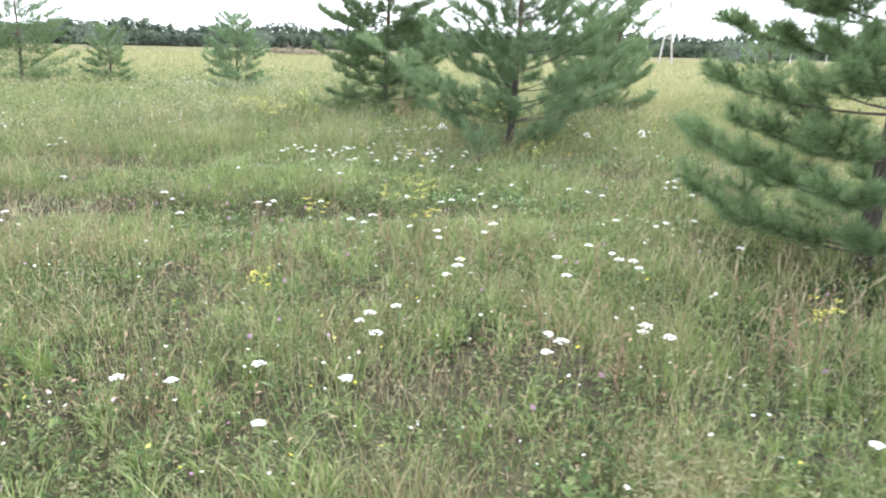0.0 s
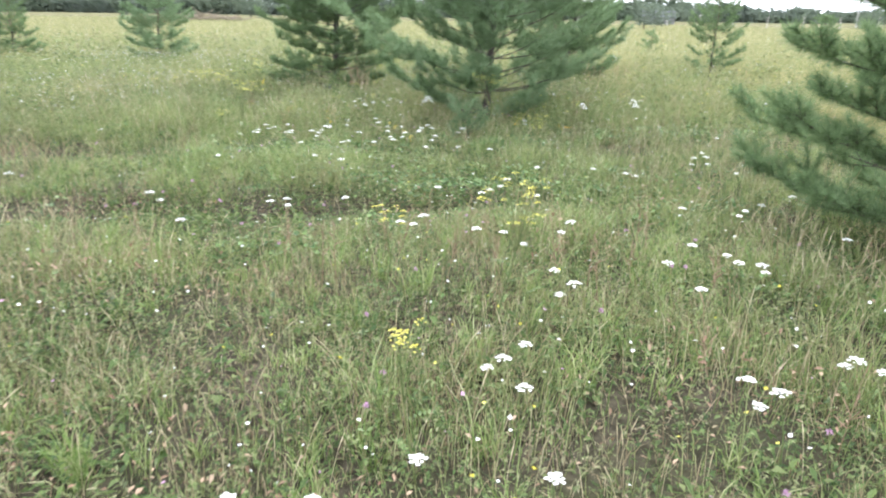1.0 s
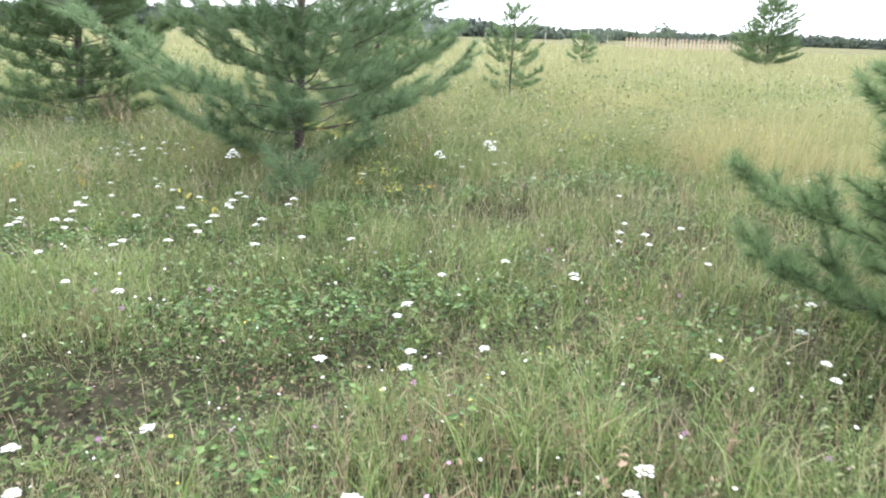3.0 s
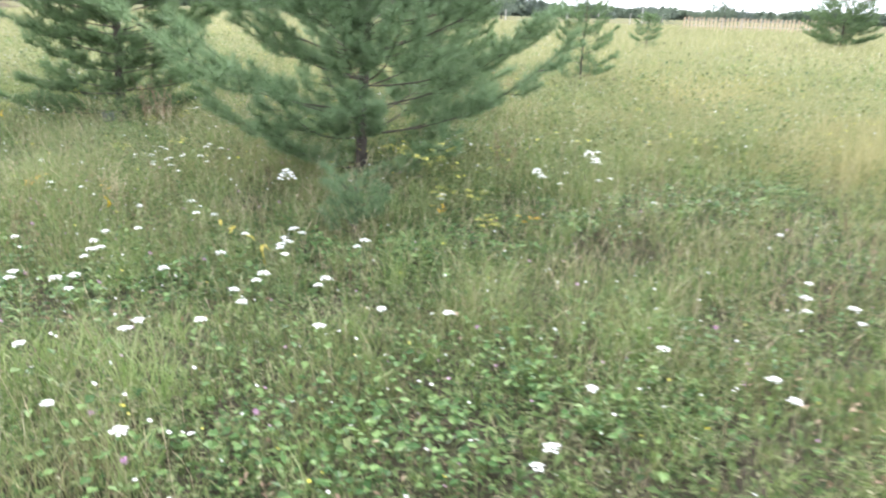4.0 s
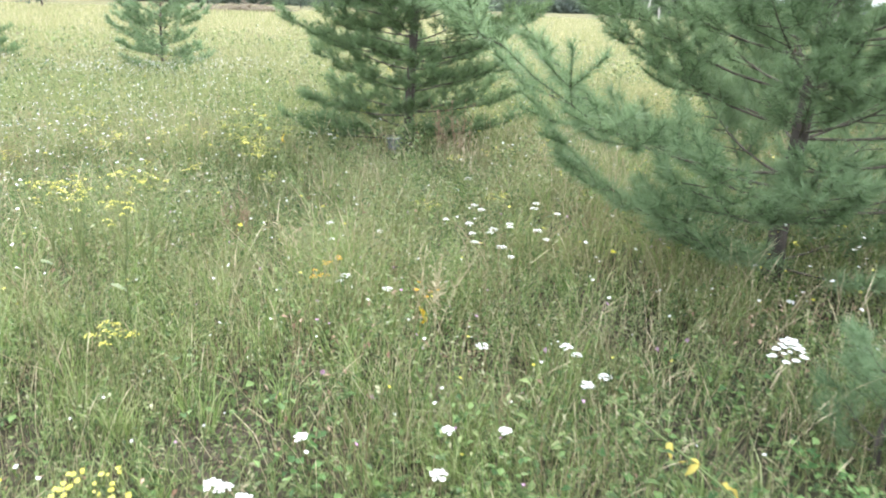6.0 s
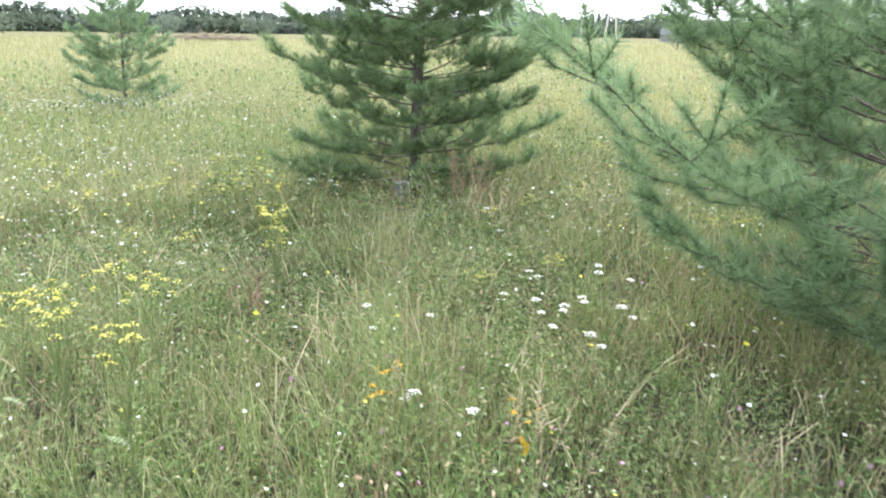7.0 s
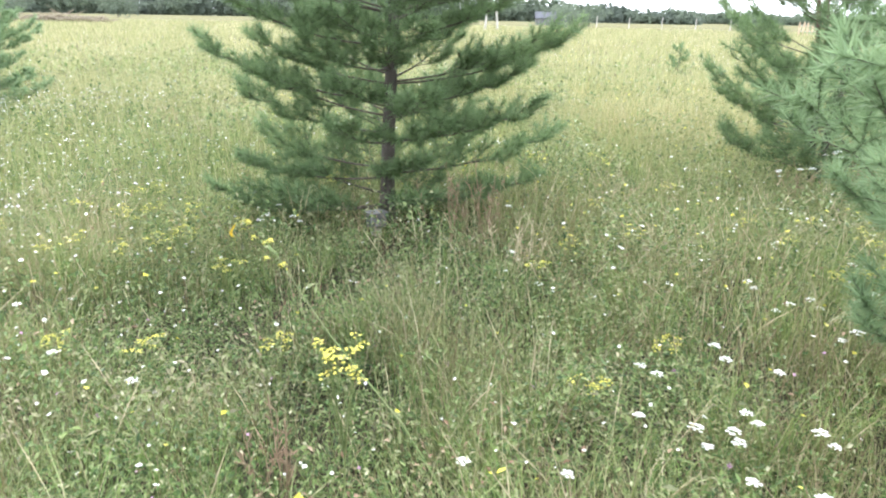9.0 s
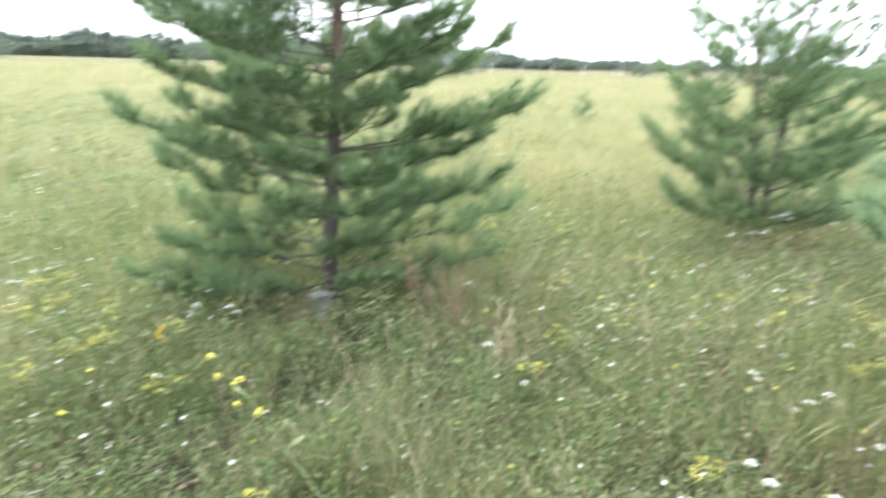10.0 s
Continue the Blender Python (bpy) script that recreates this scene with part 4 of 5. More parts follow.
def house(x, y, turn):
    h = thing("house", x, y, float(swell(x, y)), "low pale house with a grey gable roof", "house", "", turn)
    for name, b in (("wall_front", (-4, 4, -2.6, -2.4, 0, 1.7)), ("wall_back", (-4, 4, 2.4, 2.6, 0, 1.7)), ("wall_side", (-4, -3.8, -2.4, 2.4, 0, 1.7)), ("wall_side", (3.8, 4, -2.4, 2.4, 0, 1.7))):
        v, q = box(*b)
        link_np(name, v, [q], HOUSE_WALL, h)
    for s in (-1, 1):
        v = [(-4.3, s * 2.9, 1.6), (4.3, s * 2.9, 1.6), (4.3, 0, 3.3), (-4.3, 0, 3.3), (-4.3, s * 2.9, 1.72), (4.3, s * 2.9, 1.72), (4.3, 0, 3.42), (-4.3, 0, 3.42)]
        link_np("roof", v, [np.array([(0, 1, 2, 3), (4, 5, 6, 7), (0, 1, 5, 4), (0, 3, 7, 4), (1, 2, 6, 5)])], SLATE, h)
    for s in (-3.9, 3.9):
        v = [(s - 0.09, -2.4, 1.7), (s - 0.09, 2.4, 1.7), (s - 0.09, 0, 3.2), (s + 0.09, -2.4, 1.7), (s + 0.09, 2.4, 1.7), (s + 0.09, 0, 3.2)]
        link_np("gable", v, [np.array([(0, 1, 2), (3, 5, 4)]), np.array([(0, 3, 4, 1), (1, 4, 5, 2), (2, 5, 3, 0)])], OLD_WOOD, h)
    for wx in (-2, 0.5, 2.6):
        v, q = box(wx - 0.4, wx + 0.4, -2.64, -2.6, 0.6, 1.4)
        link_np("window", v, [q], RUST, h)


house(*on_bearing(23.4, 205, -2.16, 9.1)[:2], -0.35)


def brush_heap(x, y, length, high, label, seed):
    """A long heap of cut branches."""
    r = np.random.default_rng(seed)
    heap = Heap()
    for _ in range(420):
        s = r.uniform(-0.5, 0.5)
        c = np.array([s * length, r.normal(0, 0.9), abs(r.normal(0, 0.35)) * high * (1 - 1.3 * abs(s))])
        d = r.normal(0, 1, 3) * [1.2, 0.6, 0.3]
        heap.add(*tube([c - d * 0.8, c + r.normal(0, 0.1, 3), c + d * 0.8], [0.05, 0.045, 0.015], 4))
    ob = heap.link("brush_heap", STRAW_HEAP)
    ob.location, ob.rotation_euler = (x, y, float(swell(x, y)) + 0.1), (0, 0, 0.15)
    tagged(ob, label, "brush heap", kind="stuff")


brush_heap(*on_bearing(-11.9, 118, -1.77, 8.0)[:2], 14, 1.5, "long grey heap of cut brush in the field", 5)

# ---- flowers and weeds by the path ----
FLOWER_RNG = np.random.default_rng(55)


def florets(r, centre, radius, n, size, dome=0.25):
    """A flat head of small petals: low six-sided caps on a dome."""
    heap = Heap()
    for i in range(n):
        q, a = math.sqrt((i + 0.4) / n) * radius, i * 2.4 + r.uniform(-0.2, 0.2)
        s = size * r.uniform(0.6, 1.25)
        c = np.array(centre) + [q * math.cos(a), q * math.sin(a), -dome * q * q / radius + r.uniform(-0.1, 0.1) * radius]
        ang = np.arange(6) * math.pi / 3 + r.uniform(0, 1)
        ring = c + np.stack([np.cos(ang) * s, np.sin(ang) * s, r.uniform(-0.2, 0.1, 6) * s], -1)
        heap.add(np.concatenate([[c + [0, 0, s * 0.35]], ring]), np.array([(0, 1 + k, 1 + (k + 1) % 6) for k in range(6)]))
    return heap


def stem_leaf(r, at, az, length):
    """A feathery leaf: a midrib of small paired leaflets."""
    heap = Heap()
    d = np.array([math.cos(az), math.sin(az), 0.55])
    s = np.array([-math.sin(az), math.cos(az), 0.0])
    for k in range(6):
        p = np.array(at) + d * length * (k + 0.5) / 6 - [0, 0, length * 0.35 * (k / 6) ** 2]
        w = length * 0.22 * math.sin(math.pi * (k + 0.8) / 7)
        for g in (-1, 1):
            heap.add([p, p + s * g * w + d * w * 0.3, p + d * length * 0.12], np.array([(0, 1, 2)]))
    return heap


def yarrow(x, y, height, radius, seed, label, heads=1, name="yarrow"):
    r = np.random.default_rng(seed)
    f = thing(name, x, y, float(swell(x, y)), label, "flower", "white meadow flowers", r.uniform(0, 6.28))
    lean = r.normal(0, 0.06, 2)
    top = np.array([lean[0], lean[1], height])
    v, q = tube([(0, 0, -0.02), (lean[0] * 0.3, lean[1] * 0.3, height * 0.5), tuple(top)], [0.0026, 0.0022, 0.0016], 5)
    link_np("stem", v, [q], STEM, f, True)
    for h in range(heads):
        off = np.array([0, 0, 0]) if h == 0 else np.append(r.normal(0, radius * 1.5, 2), -r.uniform(0, 0.05))
        c = top + off
        if h:
            v, q = tube([top * 0.75, (top * 0.85 + c * 0.15), c], [0.0016, 0.0014, 0.001], 4)
            link_np("side_stem", v, [q], STEM, f, True)
        rr = radius * (1 if h == 0 else r.uniform(0.55, 0.9))
        florets(r, c, rr, int(6 + 380 * rr), 0.0068 if rr < 0.04 else 0.011, 0.35 if rr < 0.04 else 1.1).link("flower_head", WHITE, f)
    for k in range(3):
        stem_leaf(r, top * (0.15 + 0.2 * k), r.uniform(0, 6.28), 0.05 + 0.02 * r.uniform()).link("leaf", HERB, f)
    return f


WHITE_LABEL = "white yarrow with a flat flower head on a green stem"
TRACK_YARROW = [(-1.33, 7.82), (-1.45, 7.64), (-1.28, 7.94), (-1.02, 7.83), (-1.15, 7.53), (-1.49, 8.06), (-0.39, 7.44), (0.0, 7.94), (-0.57, 7.71), (-0.37, 7.93), (-0.2, 7.37), (-0.77, 7.09),
                (-0.42, 7.07), (-0.02, 6.94), (0.4, 7.03), (-0.94, 6.94), (-0.18, 7.72), (0.06, 7.26), (0.1, 8.4), (-0.04, 8.11), (-1.6, 8.35), (-0.46, 9.35), (-0.37, 8.99), (-0.98, 8.31),
                (0.12, 8.22), (0.39, 7.81), (-0.22, 8.14), (-0.8, 9.41), (-0.83, 8.85), (-0.9, 8.74), (-1.01, 8.49), (-1.24, 9.89), (-1.45, 10.98), (2.13, 10.8)]
FIRST_YARROW = [(-1.07, 7.68), (-0.95, 8.06), (-0.22, 7.17), (-0.77, 6.97), (0.41, 6.91), (2.95, 7.46), (2.22, 6.78), (2.55, 6.62), (2.25, 6.38), (2.04, 5.79), (1.45, 5.81), (1.24, 3.82), (1.12, 3.59),
                (-1.14, 5.17), (-1.18, 5.05), (-0.54, 4.98), (-1.07, 4.62), (-0.38, 4.23), (0.02, 4.18), (-0.25, 4.37), (0.02, 3.79), (0.11, 5.37), (0.08, 5.19), (-0.01, 5.27)]
START_YARROW = [(0.51, 4.22), (1.38, 4.46), (1.5, 4.52), (0.96, 2.67), (0.52, 2.49), (0.65, 2.48), (1.07, 2.72), (1.24, 1.81), (1.6, 2.18), (-1.02, 2.22), (-0.56, 2.27), (-0.59, 2.09), (-0.19, 2.09),
                (-1.55, 4.6), (-0.32, 1.74), (0.76, 3.67), (0.81, 3.27), (0.27, 3.34), (0.97, 3.83), (1.17, 3.71), (-1.59, 8.1), (-1.4, 8.27), (-1.22, 8.67)]
LATE_YARROW = [(-0.19, 11.69), (-0.66, 11.05), (-0.55, 10.88), (-0.48, 11.16), (-0.29, 10.91), (-0.54, 10.61), (0.44, 12.28), (1.07, 12.77), (-1.37, 10.02), (-1.17, 11.04), (-0.6, 11.42), (-3.43, 12.78),
               (0.49, 11.46), (0.56, 11.94), (0.43, 11.84), (-0.14, 11.54), (-0.12, 11.25), (-0.51, 11.05), (-0.81, 11.01), (-0.4, 10.85), (-0.58, 10.76), (-2.68, 11.92), (1.23, 12.38), (1.04, 11.96),
               (0.46, 13.36), (-1.97, 14.48), (-1.82, 14.45), (3.56, 15.06), (1.73, 14.61), (-0.69, 11.48), (-3.13, 12.33), (-1.89, 14.13), (-2.05, 14.18), (-0.6, 13.17), (-0.31, 14.05), (0.53, 13.04), (1.69, 14.01), (2.02, 13.71)]


def loose_places(n, x0, x1, y0, y1, seed, scale):
    """Places that gather in drifts."""
    r = np.random.default_rng(seed)
    out = []
    while len(out) < n:
        x, y = r.uniform(x0, x1), r.uniform(y0, y1)
        if r.uniform() < float(lumps(np.array([x]), np.array([y]), scale, seed)[0]) ** 2 * 1.5:
            out.append((x, y))
    return out


YARROWS = [yarrow(-0.7, 6.3, 0.26, 0.026, 1, WHITE_LABEL), yarrow(-1.9, 5.2, 0.29, 0.027, 2, WHITE_LABEL, 2), yarrow(0.9, 6.2, 0.27, 0.02, 3, WHITE_LABEL), yarrow(1.9, 4.0, 0.27, 0.023, 4, WHITE_LABEL)]
for x, y in TRACK_YARROW + FIRST_YARROW + START_YARROW + LATE_YARROW:
    k = int(FLOWER_RNG.integers(0, 4))
    copy_thing(YARROWS[k], pose(x, y, float(swell(x, y)), 0, 0, FLOWER_RNG.uniform(0, 360)))
for x, y in loose_places(60, -4.5, 5, 1.8, 14.5, 61, 1.1):
    k = int(FLOWER_RNG.integers(0, 4))
    copy_thing(YARROWS[k], pose(x, y, float(swell(x, y)) - 0.05, 0, 0, FLOWER_RNG.uniform(0, 360)))
yarrow(0.2, 8.82, 0.56, 0.055, 9, "tall white umbel in a big rounded head beside the seedling", 1, "white_umbel")
yarrow(2.74, 9.36, 0.42, 0.05, 10, "tall white umbel with a wide head in green weeds", 3, "white_umbel")
yarrow(1.9, 8.6, 0.45, 0.04, 12, "tall white umbel below the bushy pine", 2, "white_umbel")
for x, y, h, n, k in ((2.6, 14.1, 0.5, 3, 14), (2.95, 14.25, 0.62, 4, 15), (2.35, 14.4, 0.45, 2, 16), (3.25, 14.1, 0.55, 3, 17)):
    yarrow(x, y, h, 0.034, k, "tall white umbel among red-brown dead stalks", n, "white_umbel")
yarrow(4.6, 15.2, 0.75, 0.06, 13, "tall white umbel beside the forked pine", 4, "white_umbel")


def yellow_weed(x, y, height, heads, seed, label, petals=YELLOW, radius=0.02, name="yellow_weed", open_by=1.0):
    """A branched weed with clusters of small yellow flowers."""
    r = np.random.default_rng(seed)
    f = thing(name, x, y, float(swell(x, y)), label, "flower", "yellow meadow flowers", r.uniform(0, 6.28))
    mid = np.array([r.normal(0, 0.03), r.normal(0, 0.03), height * 0.6])
    v, q = tube([(0, 0, -0.02), tuple(mid * 0.5), tuple(mid)], [0.0035, 0.003, 0.0024], 5)
    link_np("stem", v, [q], STEM, f, True)
    heads = int(heads * 2.0)
    for h in range(heads):
        a = h * 2.4 + r.uniform(-0.4, 0.4)
        c = mid + [math.cos(a) * height * r.uniform(0.06, 0.24) * open_by, math.sin(a) * height * r.uniform(0.06, 0.24) * open_by, height * r.uniform(0.27, 0.4)]
        v, q = tube([mid * r.uniform(0.88, 1.0), (mid + c) / 2 + [0, 0, -0.01], c], [0.0012, 0.001, 0.0007], 4)
        link_np("branch", v, [q], STEM, f, True)
        florets(r, c, radius * r.uniform(0.7, 1.3), 6, 0.0046, 0.5).link("flower_head", petals, f)
    for k in range(4):
        stem_leaf(r, mid * (0.1 + 0.22 * k), r.uniform(0, 6.28), 0.08).link("leaf", HERB, f)
    return f


YELLOW_LABEL = "branched weed with clusters of small yellow flowers"
WEEDS = [yellow_weed(-0.45, 2.53, 0.56, 4, 21, YELLOW_LABEL, radius=0.017, open_by=0.5), yellow_weed(-0.53, 3.58, 0.55, 5, 22, YELLOW_LABEL, radius=0.017, open_by=0.6),
         yellow_weed(-1.57, 7.64, 0.75, 8, 23, YELLOW_LABEL, open_by=0.6), yellow_weed(-2.27, 10.0, 0.74, 6, 24, YELLOW_LABEL, radius=0.018, open_by=0.5),
         yellow_weed(-2.09, 11.95, 0.42, 6, 25, YELLOW_LABEL)]
yellow_weed(-0.06, 3.5, 0.68, 12, 26, "tall weed with several airy yellow flower clusters", radius=0.018)
for x, y, k in ((0.12, 3.56, 1), (1.4, 2.3, 0), (-2.58, 10.0, 3), (-2.62, 9.85, 3), (-2.48, 9.8, 3), (-2.22, 9.6, 3), (-2.45, 10.3, 3), (-1.66, 7.5, 2)):
    copy_thing(WEEDS[k], pose(x, y, float(swell(x, y)) - 0.02, 0, 0, FLOWER_RNG.uniform(0, 360)))
YELLOW_AT = [(1.18, 8.77), (1.37, 8.6), (1.17, 8.0), (-2.17, 9.23), (-3.75, 13.6), (-4.28, 14.58), (-2.87, 12.06), (-3.5, 12.9), (-3.3, 13.3), (-2.13, 13.49), (-0.63, 12.49), (-0.34, 12.88), (1.12, 12.75), (0.87, 12.93),
             (-3.52, 13.72), (-0.91, 11.36), (0.9, 11.83), (-0.44, 11.64), (0.68, 11.88), (0.1, 12.95), (-2.82, 14.67)]
for x, y in YELLOW_AT:
    copy_thing(WEEDS[int(FLOWER_RNG.choice([4, 4, 1, 0]))], pose(x, y, float(swell(x, y)) - 0.08, 0, 0, FLOWER_RNG.uniform(0, 360)))
for x, y in loose_places(22, -5, 6, 8.8, 15.5, 64, 0.9) + loose_places(16, -4.3, -2.4, 11.8, 14.6, 66, 1.5):
    copy_thing(WEEDS[int(FLOWER_RNG.choice([0, 1, 4]))], pose(x, y, float(swell(x, y)) - 0.05, 0, 0, FLOWER_RNG.uniform(0, 360)))
yellow_weed(0.62, 7.6, 0.85, 9, 31, "tall spindly weed with flat yellow umbels before the bushy pine", radius=0.024, name="tall_yellow_umbel")
yellow_weed(-1.95, 10.85, 0.8, 12, 32, "tall weed with a dense flat cluster of yellow flowers", radius=0.017, name="tall_yellow_umbel", open_by=0.42)
for x, y, s in ((1.5, 8.1, 41), (1.05, 8.45, 42), (-1.41, 10.27, 43), (-1.49, 10.05, 44), (-1.0, 9.9, 45)):
    yellow_weed(x, y, 0.3, 3, s, "slender weed with a few orange-yellow flowers", ORANGE, 0.013, "orange_hawkweed")


def clover(x, y, h, seed):
    r = np.random.default_rng(seed)
    f = thing("clover", x, y, float(swell(x, y)), "pale purple clover blossom in the grass", "flower", "clover blossoms", r.uniform(0, 6))
    v, q = tube([(0, 0, -0.02), (0.01, 0, h * 0.5), (0.02, 0.01, h)], [0.002, 0.0018, 0.0015], 4)
    link_np("stem", v, [q], STEM, f, True)
    n = 40
    d = r.normal(0, 1, (n, 3)) + [0, 0, 0.5]
    d /= np.linalg.norm(d, axis=1)[:, None]
    s = np.cross(d, r.normal(0, 1, (n, 3)))
    s *= 0.002 / np.linalg.norm(s, axis=1)[:, None]
    c = np.array([0.02, 0.01, h])
    link_np("flower_head", np.stack([c + d * 0.003 - s, c + d * 0.003 + s, c + d * 0.014], 1), [np.arange(n * 3).reshape(-1, 3)], PINK, f)
    for k in range(3):
        a = k * 2.1
        p = np.array([0.01, 0.0, h * 0.6])
        t = p + [math.cos(a) * 0.02, math.sin(a) * 0.02, 0.004]
        w = np.array([-math.sin(a), math.cos(a), 0]) * 0.008
        link_np("leaf", [p, t - w, t + np.array([math.cos(a), math.sin(a), 0]) * 0.006, t + w], [np.array([(0, 1, 2, 3)])], HERB, f)
    return f


CLOVER = [clover(0.5, 2.2, 0.16, 71), clover(-0.6, 3.3, 0.2, 72)]
for x, y in loose_places(70, -3, 3.5, 1.7, 13, 73, 1.0):
    copy_thing(CLOVER[int(FLOWER_RNG.integers(0, 2))], pose(x, y, float(swell(x, y)), 0, 0, FLOWER_RNG.uniform(0, 360)))


def dry_weed(x, y, h, stems, seed, label, material=BROWN_STEM, lean=0.14):
    """A clump of standing dead stalks, each with small side twigs and seed husks."""
    r = np.random.default_rng(seed)
    f = thing("dry_weed", x, y, float(swell(x, y)), label, "weed", "dead stalks", r.uniform(0, 6))
    for k in range(stems):
        foot = np.append(r.normal(0, 0.05, 2), -0.02)
        top = foot + np.append(r.normal(0, lean, 2) * h, h * r.uniform(0.7, 1.1))
        heap = Heap()
        heap.add(*tube([foot, foot * 0.5 + top * 0.5 + r.normal(0, 0.01, 3), top], [0.0022, 0.0018, 0.0012], 4))
        for j in range(8):
            g = r.uniform(0.45, 1.0)
            p = foot * (1 - g) + top * g
            d = np.append(r.normal(0, 0.025, 2), r.uniform(0.02, 0.05))
            heap.add(*tube([p, p + d * 0.6, p + d], [0.001, 0.0026, 0.0008], 4))
        heap.link("stalk", material, f)
    return f


DRY = [dry_weed(0.1, 3.95, 0.42, 1, 81, "thin dark red-brown dead weed stalk"), dry_weed(-0.5, 4.3, 0.38, 2, 82, "thin dark red-brown dead weed stalks")]
for x, y in ((0.3, 3.85), (0.45, 3.7), (-0.15, 4.1), (0.75, 3.9), (-0.3, 4.6), (0.9, 4.3), (-0.75, 4.0), (1.0, 3.6), (0.05, 4.75), (-1.0, 4.3), (0.6, 2.9), (0.9, 2.5)):
    copy_thing(DRY[int(FLOWER_RNG.integers(0, 2))], pose(x, y, float(swell(x, y)), 0, 0, FLOWER_RNG.uniform(0, 360)))
for x, y, h, n, s in ((-0.55, 13.7, 0.75, 12, 83), (-0.75, 13.9, 0.6, 9, 84), (3.2, 14.3, 0.75, 12, 85), (3.8, 14.2, 0.7, 12, 86), (4.4, 14.5, 0.7, 10, 87), (2.45, 14.15, 0.5, 9, 97), (2.85, 14.05, 0.55, 10, 98), (-2.15, 11.25, 0.4, 9, 88), (2.2, 9.9, 0.6, 8, 89), (1.6, 2.7, 0.45, 10, 90)):
    dry_weed(x, y, h, n, s, "clump of reddish-brown dead weed stalks", lean=0.18)
for x, y, h, n, s in ((-0.95, 9.9, 0.42, 8, 91), (-0.55, 13.0, 0.5, 8, 93), (-1.7, 10.6, 0.42, 6, 94)):
    dry_weed(x, y, h, n, s, "clump of bleached straw-coloured grass stalks", DRY_STEM, 0.2)


def leaning_stalk():
    """A tall pale weed bowed to one side, yellow-green at the tip."""
    f = thing("leaning_weed", -1.55, 11.0, float(swell(-1.55, 11.0)), "tall pale weed stalk bowed over with a yellow-green tip", "weed")
    k = np.linspace(0, 1, 8)
    path = np.column_stack([-0.6 * k ** 1.1 + 0.02 * np.sin(7 * k), 1.0 * k, 0.95 * k - 0.13 * k ** 3 + 0.015 * np.sin(9 * k)])
    v, q = tube(path, 0.0045 - 0.003 * k, 6)
    link_np("stem", v, [q], HERB_PALE, f, True)
    for j in range(7):
        florets(np.random.default_rng(200 + j), path[7] * (0.84 + 0.028 * j) + [0.03 * math.sin(j * 2), 0, 0.02 * math.cos(j * 2)], 0.014, 8, 0.006, 0.9).link("flower_head", YELLOW, f)
    for j in range(8):
        stem_leaf(np.random.default_rng(220 + j), path[1 + j % 6], j * 1.7, 0.07).link("leaf", HERB_PALE, f)


leaning_stalk()


def curled_leaf(length, half):
    """Verts and faces of a leaf blade, cupped along its midrib and waved along its length."""
    k, w = np.meshgrid(np.linspace(0, 1, 7), np.linspace(-1, 1, 5), indexing="ij")
    wide = half * np.sin(np.pi * (0.08 + 0.86 * k)) ** 0.8
    i, j = np.meshgrid(np.arange(6), np.arange(4), indexing="ij")
    quads = np.stack([i * 5 + j, i * 5 + j + 1, (i + 1) * 5 + j + 1, (i + 1) * 5 + j], -1).reshape(-1, 4)
    return np.stack([wide * w, 0.14 * length * np.sin(5 * k) + 0.6 * half * w * w, length * k - 0.2 * length * w * w * k], -1), [quads]


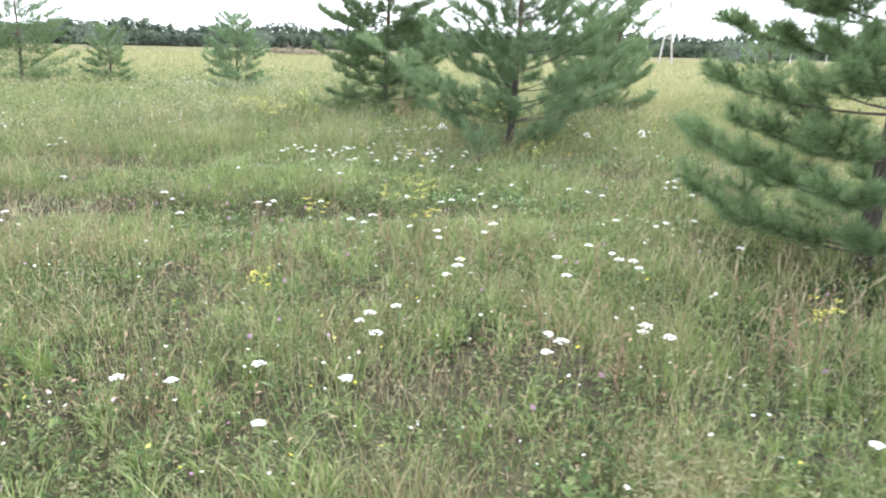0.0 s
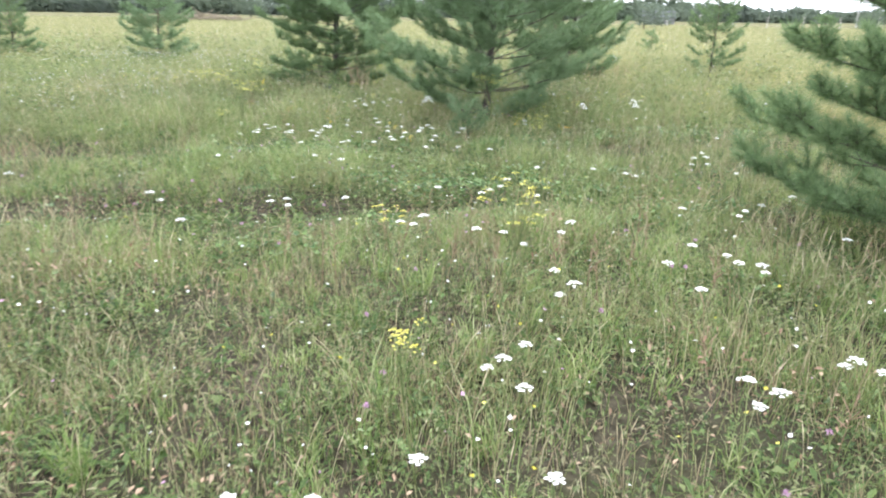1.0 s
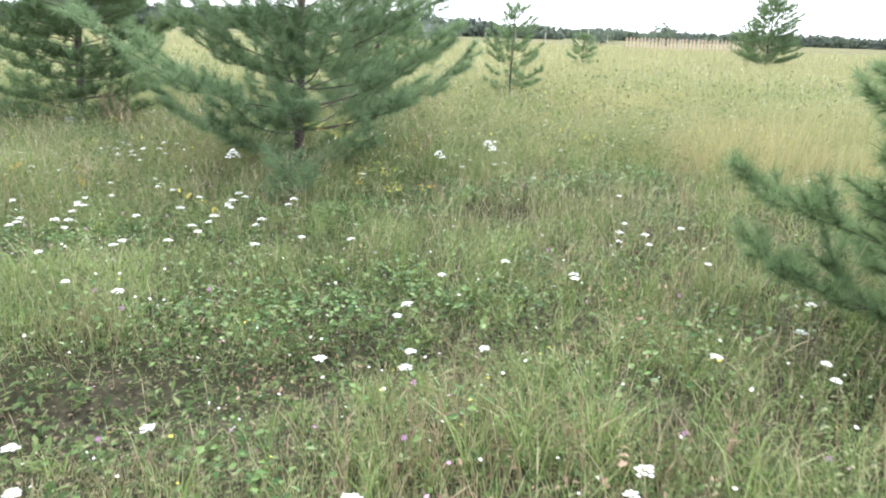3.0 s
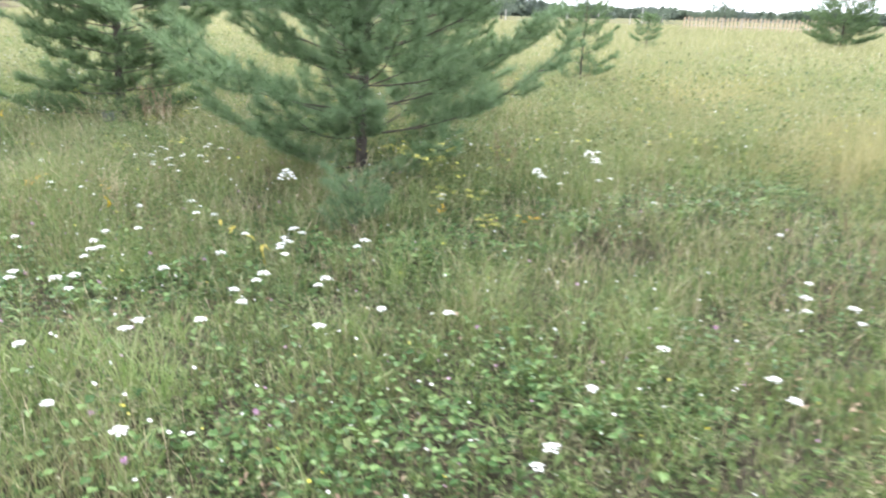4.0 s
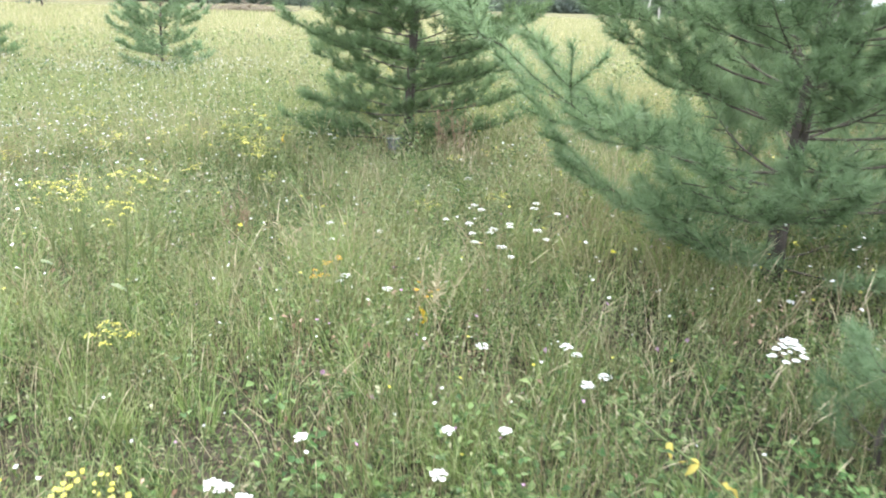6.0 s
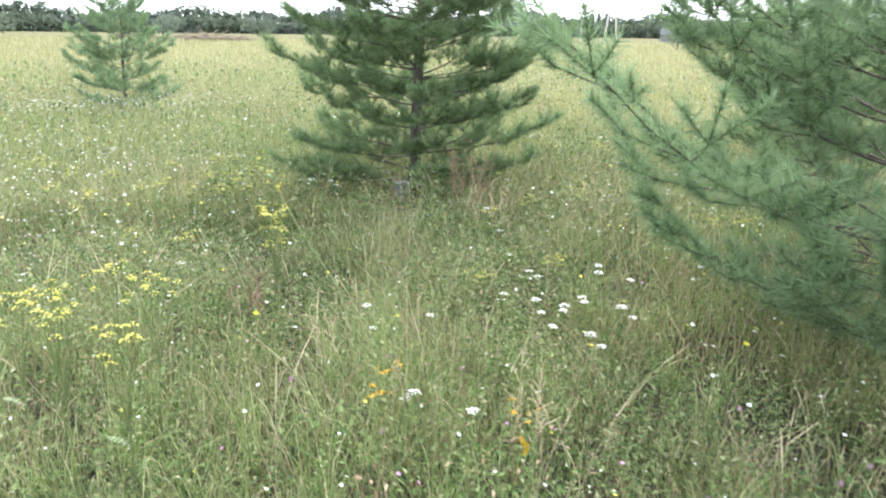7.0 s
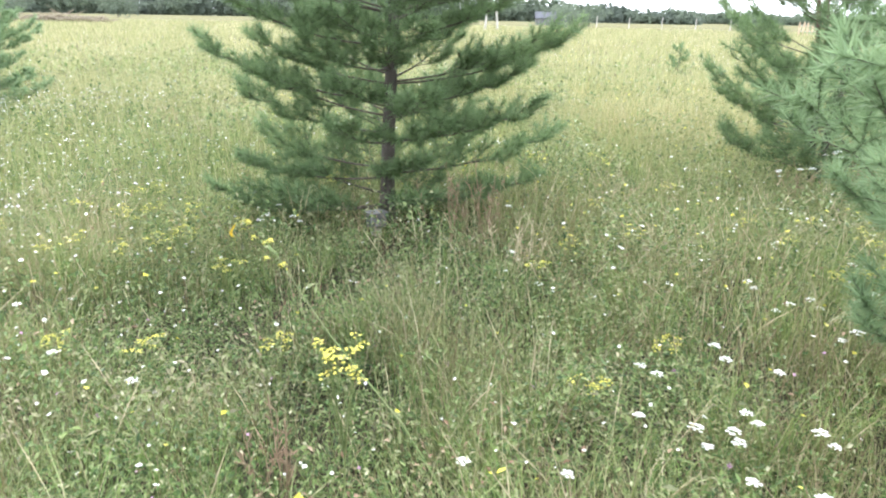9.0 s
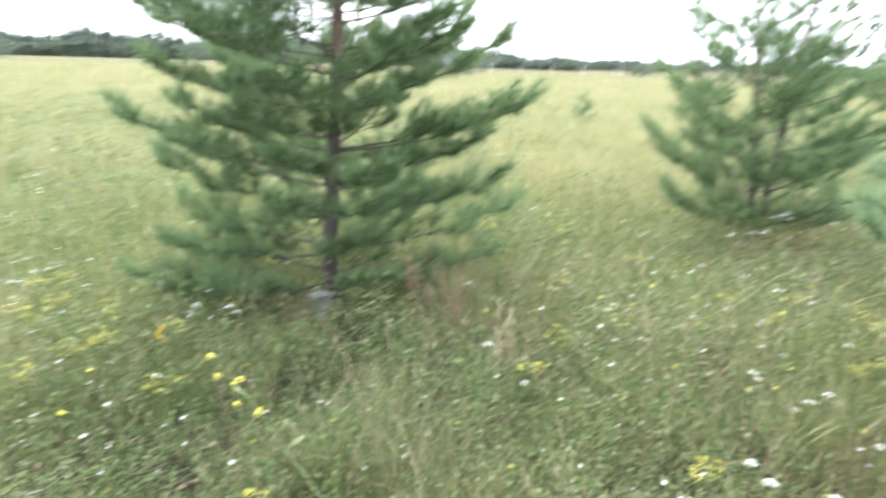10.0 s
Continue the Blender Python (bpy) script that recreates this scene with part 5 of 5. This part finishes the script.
def withered_stalk(x, y):
    """A fallen-over yellowing stalk with curled orange leaves."""
    f = thing("withered_weed", x, y, float(swell(x, y)), "fallen yellowing weed stalk with curled orange leaves", "weed")
    k = np.linspace(0, 1, 7)
    path = np.column_stack([-0.4 * k, 0.34 * k, 0.16 + 0.28 * k - 0.06 * k * k])
    v, q = tube([(0.02, 0, -0.02), (0.01, 0, 0.08), tuple(path[0])], [0.005, 0.005, 0.005], 5)
    link_np("stem", v, [q], WITHERED, f, True)
    v, q = tube(path, 0.005 - 0.003 * k, 5)
    link_np("stem", v, [q], STEM, f, True)
    for j in range(7):
        leaf = link_np("leaf", *curled_leaf(0.05 + 0.008 * (j % 3), 0.011), WITHERED, f, True)
        leaf.location, leaf.rotation_euler = tuple(path[j % 4] + [0, 0, 0.004]), (2.0 + 0.25 * math.sin(2.3 * j), 0.4 * math.cos(j), 1.9 * j)
    for j in range(4):
        stem_leaf(np.random.default_rng(310 + j), path[3 + j % 4], j * 1.6, 0.05).link("leaf", HERB_PALE, f)


withered_stalk(-0.08, 8.38)


def marker_box(x, y):
    """A small grey metal box by the pine's foot."""
    b = thing("metal_box", x, y, float(swell(x, y)), "small dented grey metal box at the pine's foot", "box", "", 0.4)
    bm = bmesh.new()
    bmesh.ops.create_cube(bm, size=1.0)
    bmesh.ops.scale(bm, vec=(0.14, 0.1, 0.11), verts=bm.verts)
    bmesh.ops.translate(bm, vec=(0, 0, 0.12), verts=bm.verts)
    bmesh.ops.bevel(bm, geom=bm.edges[:], offset=0.012, segments=2, affect="EDGES")
    me = bpy.data.meshes.new("body")
    bm.to_mesh(me)
    bm.free()
    me.materials.append(RUST)
    new("body", me).parent = b
    v, q = box(-0.078, 0.078, -0.058, 0.058, 0.176, 0.187)
    link_np("lid", v, [q], RUST, b)
    v, q = box(-0.03, 0.03, -0.03, 0.03, -0.02, 0.09)
    link_np("foot", v, [q], OLD_WOOD, b)


marker_box(-1.2, 14.45)


def yellowed_leaf(x, y, high, seed, label):
    """A withered leaf curled on its stalk above the grass."""
    r = np.random.default_rng(seed)
    f = thing("yellowed_leaf", x, y, float(swell(x, y)), label, "leaf", "yellowed leaves", r.uniform(0, 6.28))
    v, q = tube([(0, 0, -0.02), (0.01, 0, high * 0.5), (0, 0.01, high)], [0.0024, 0.002, 0.0015], 5)
    link_np("stalk", v, [q], WITHERED, f, True)
    blade = link_np("leaf_blade", *curled_leaf(0.085, 0.028), LEAF_ORANGE, f, True)
    blade.location = (0, 0.01, high - 0.01)


LEAF_ORANGE = plant("orange_yellow_leaf", [(0, (0.62, 0.4, 0.03)), (1, (0.75, 0.52, 0.06))], 0.4, 0.6, each="object")
yellowed_leaf(-1.0, 9.86, 0.14, 401, "curled orange-yellow leaf upright in the green grass")
yellowed_leaf(-2.24, 13.75, 0.3, 402, "curled orange-yellow leaf on a weed beside the dark pine")
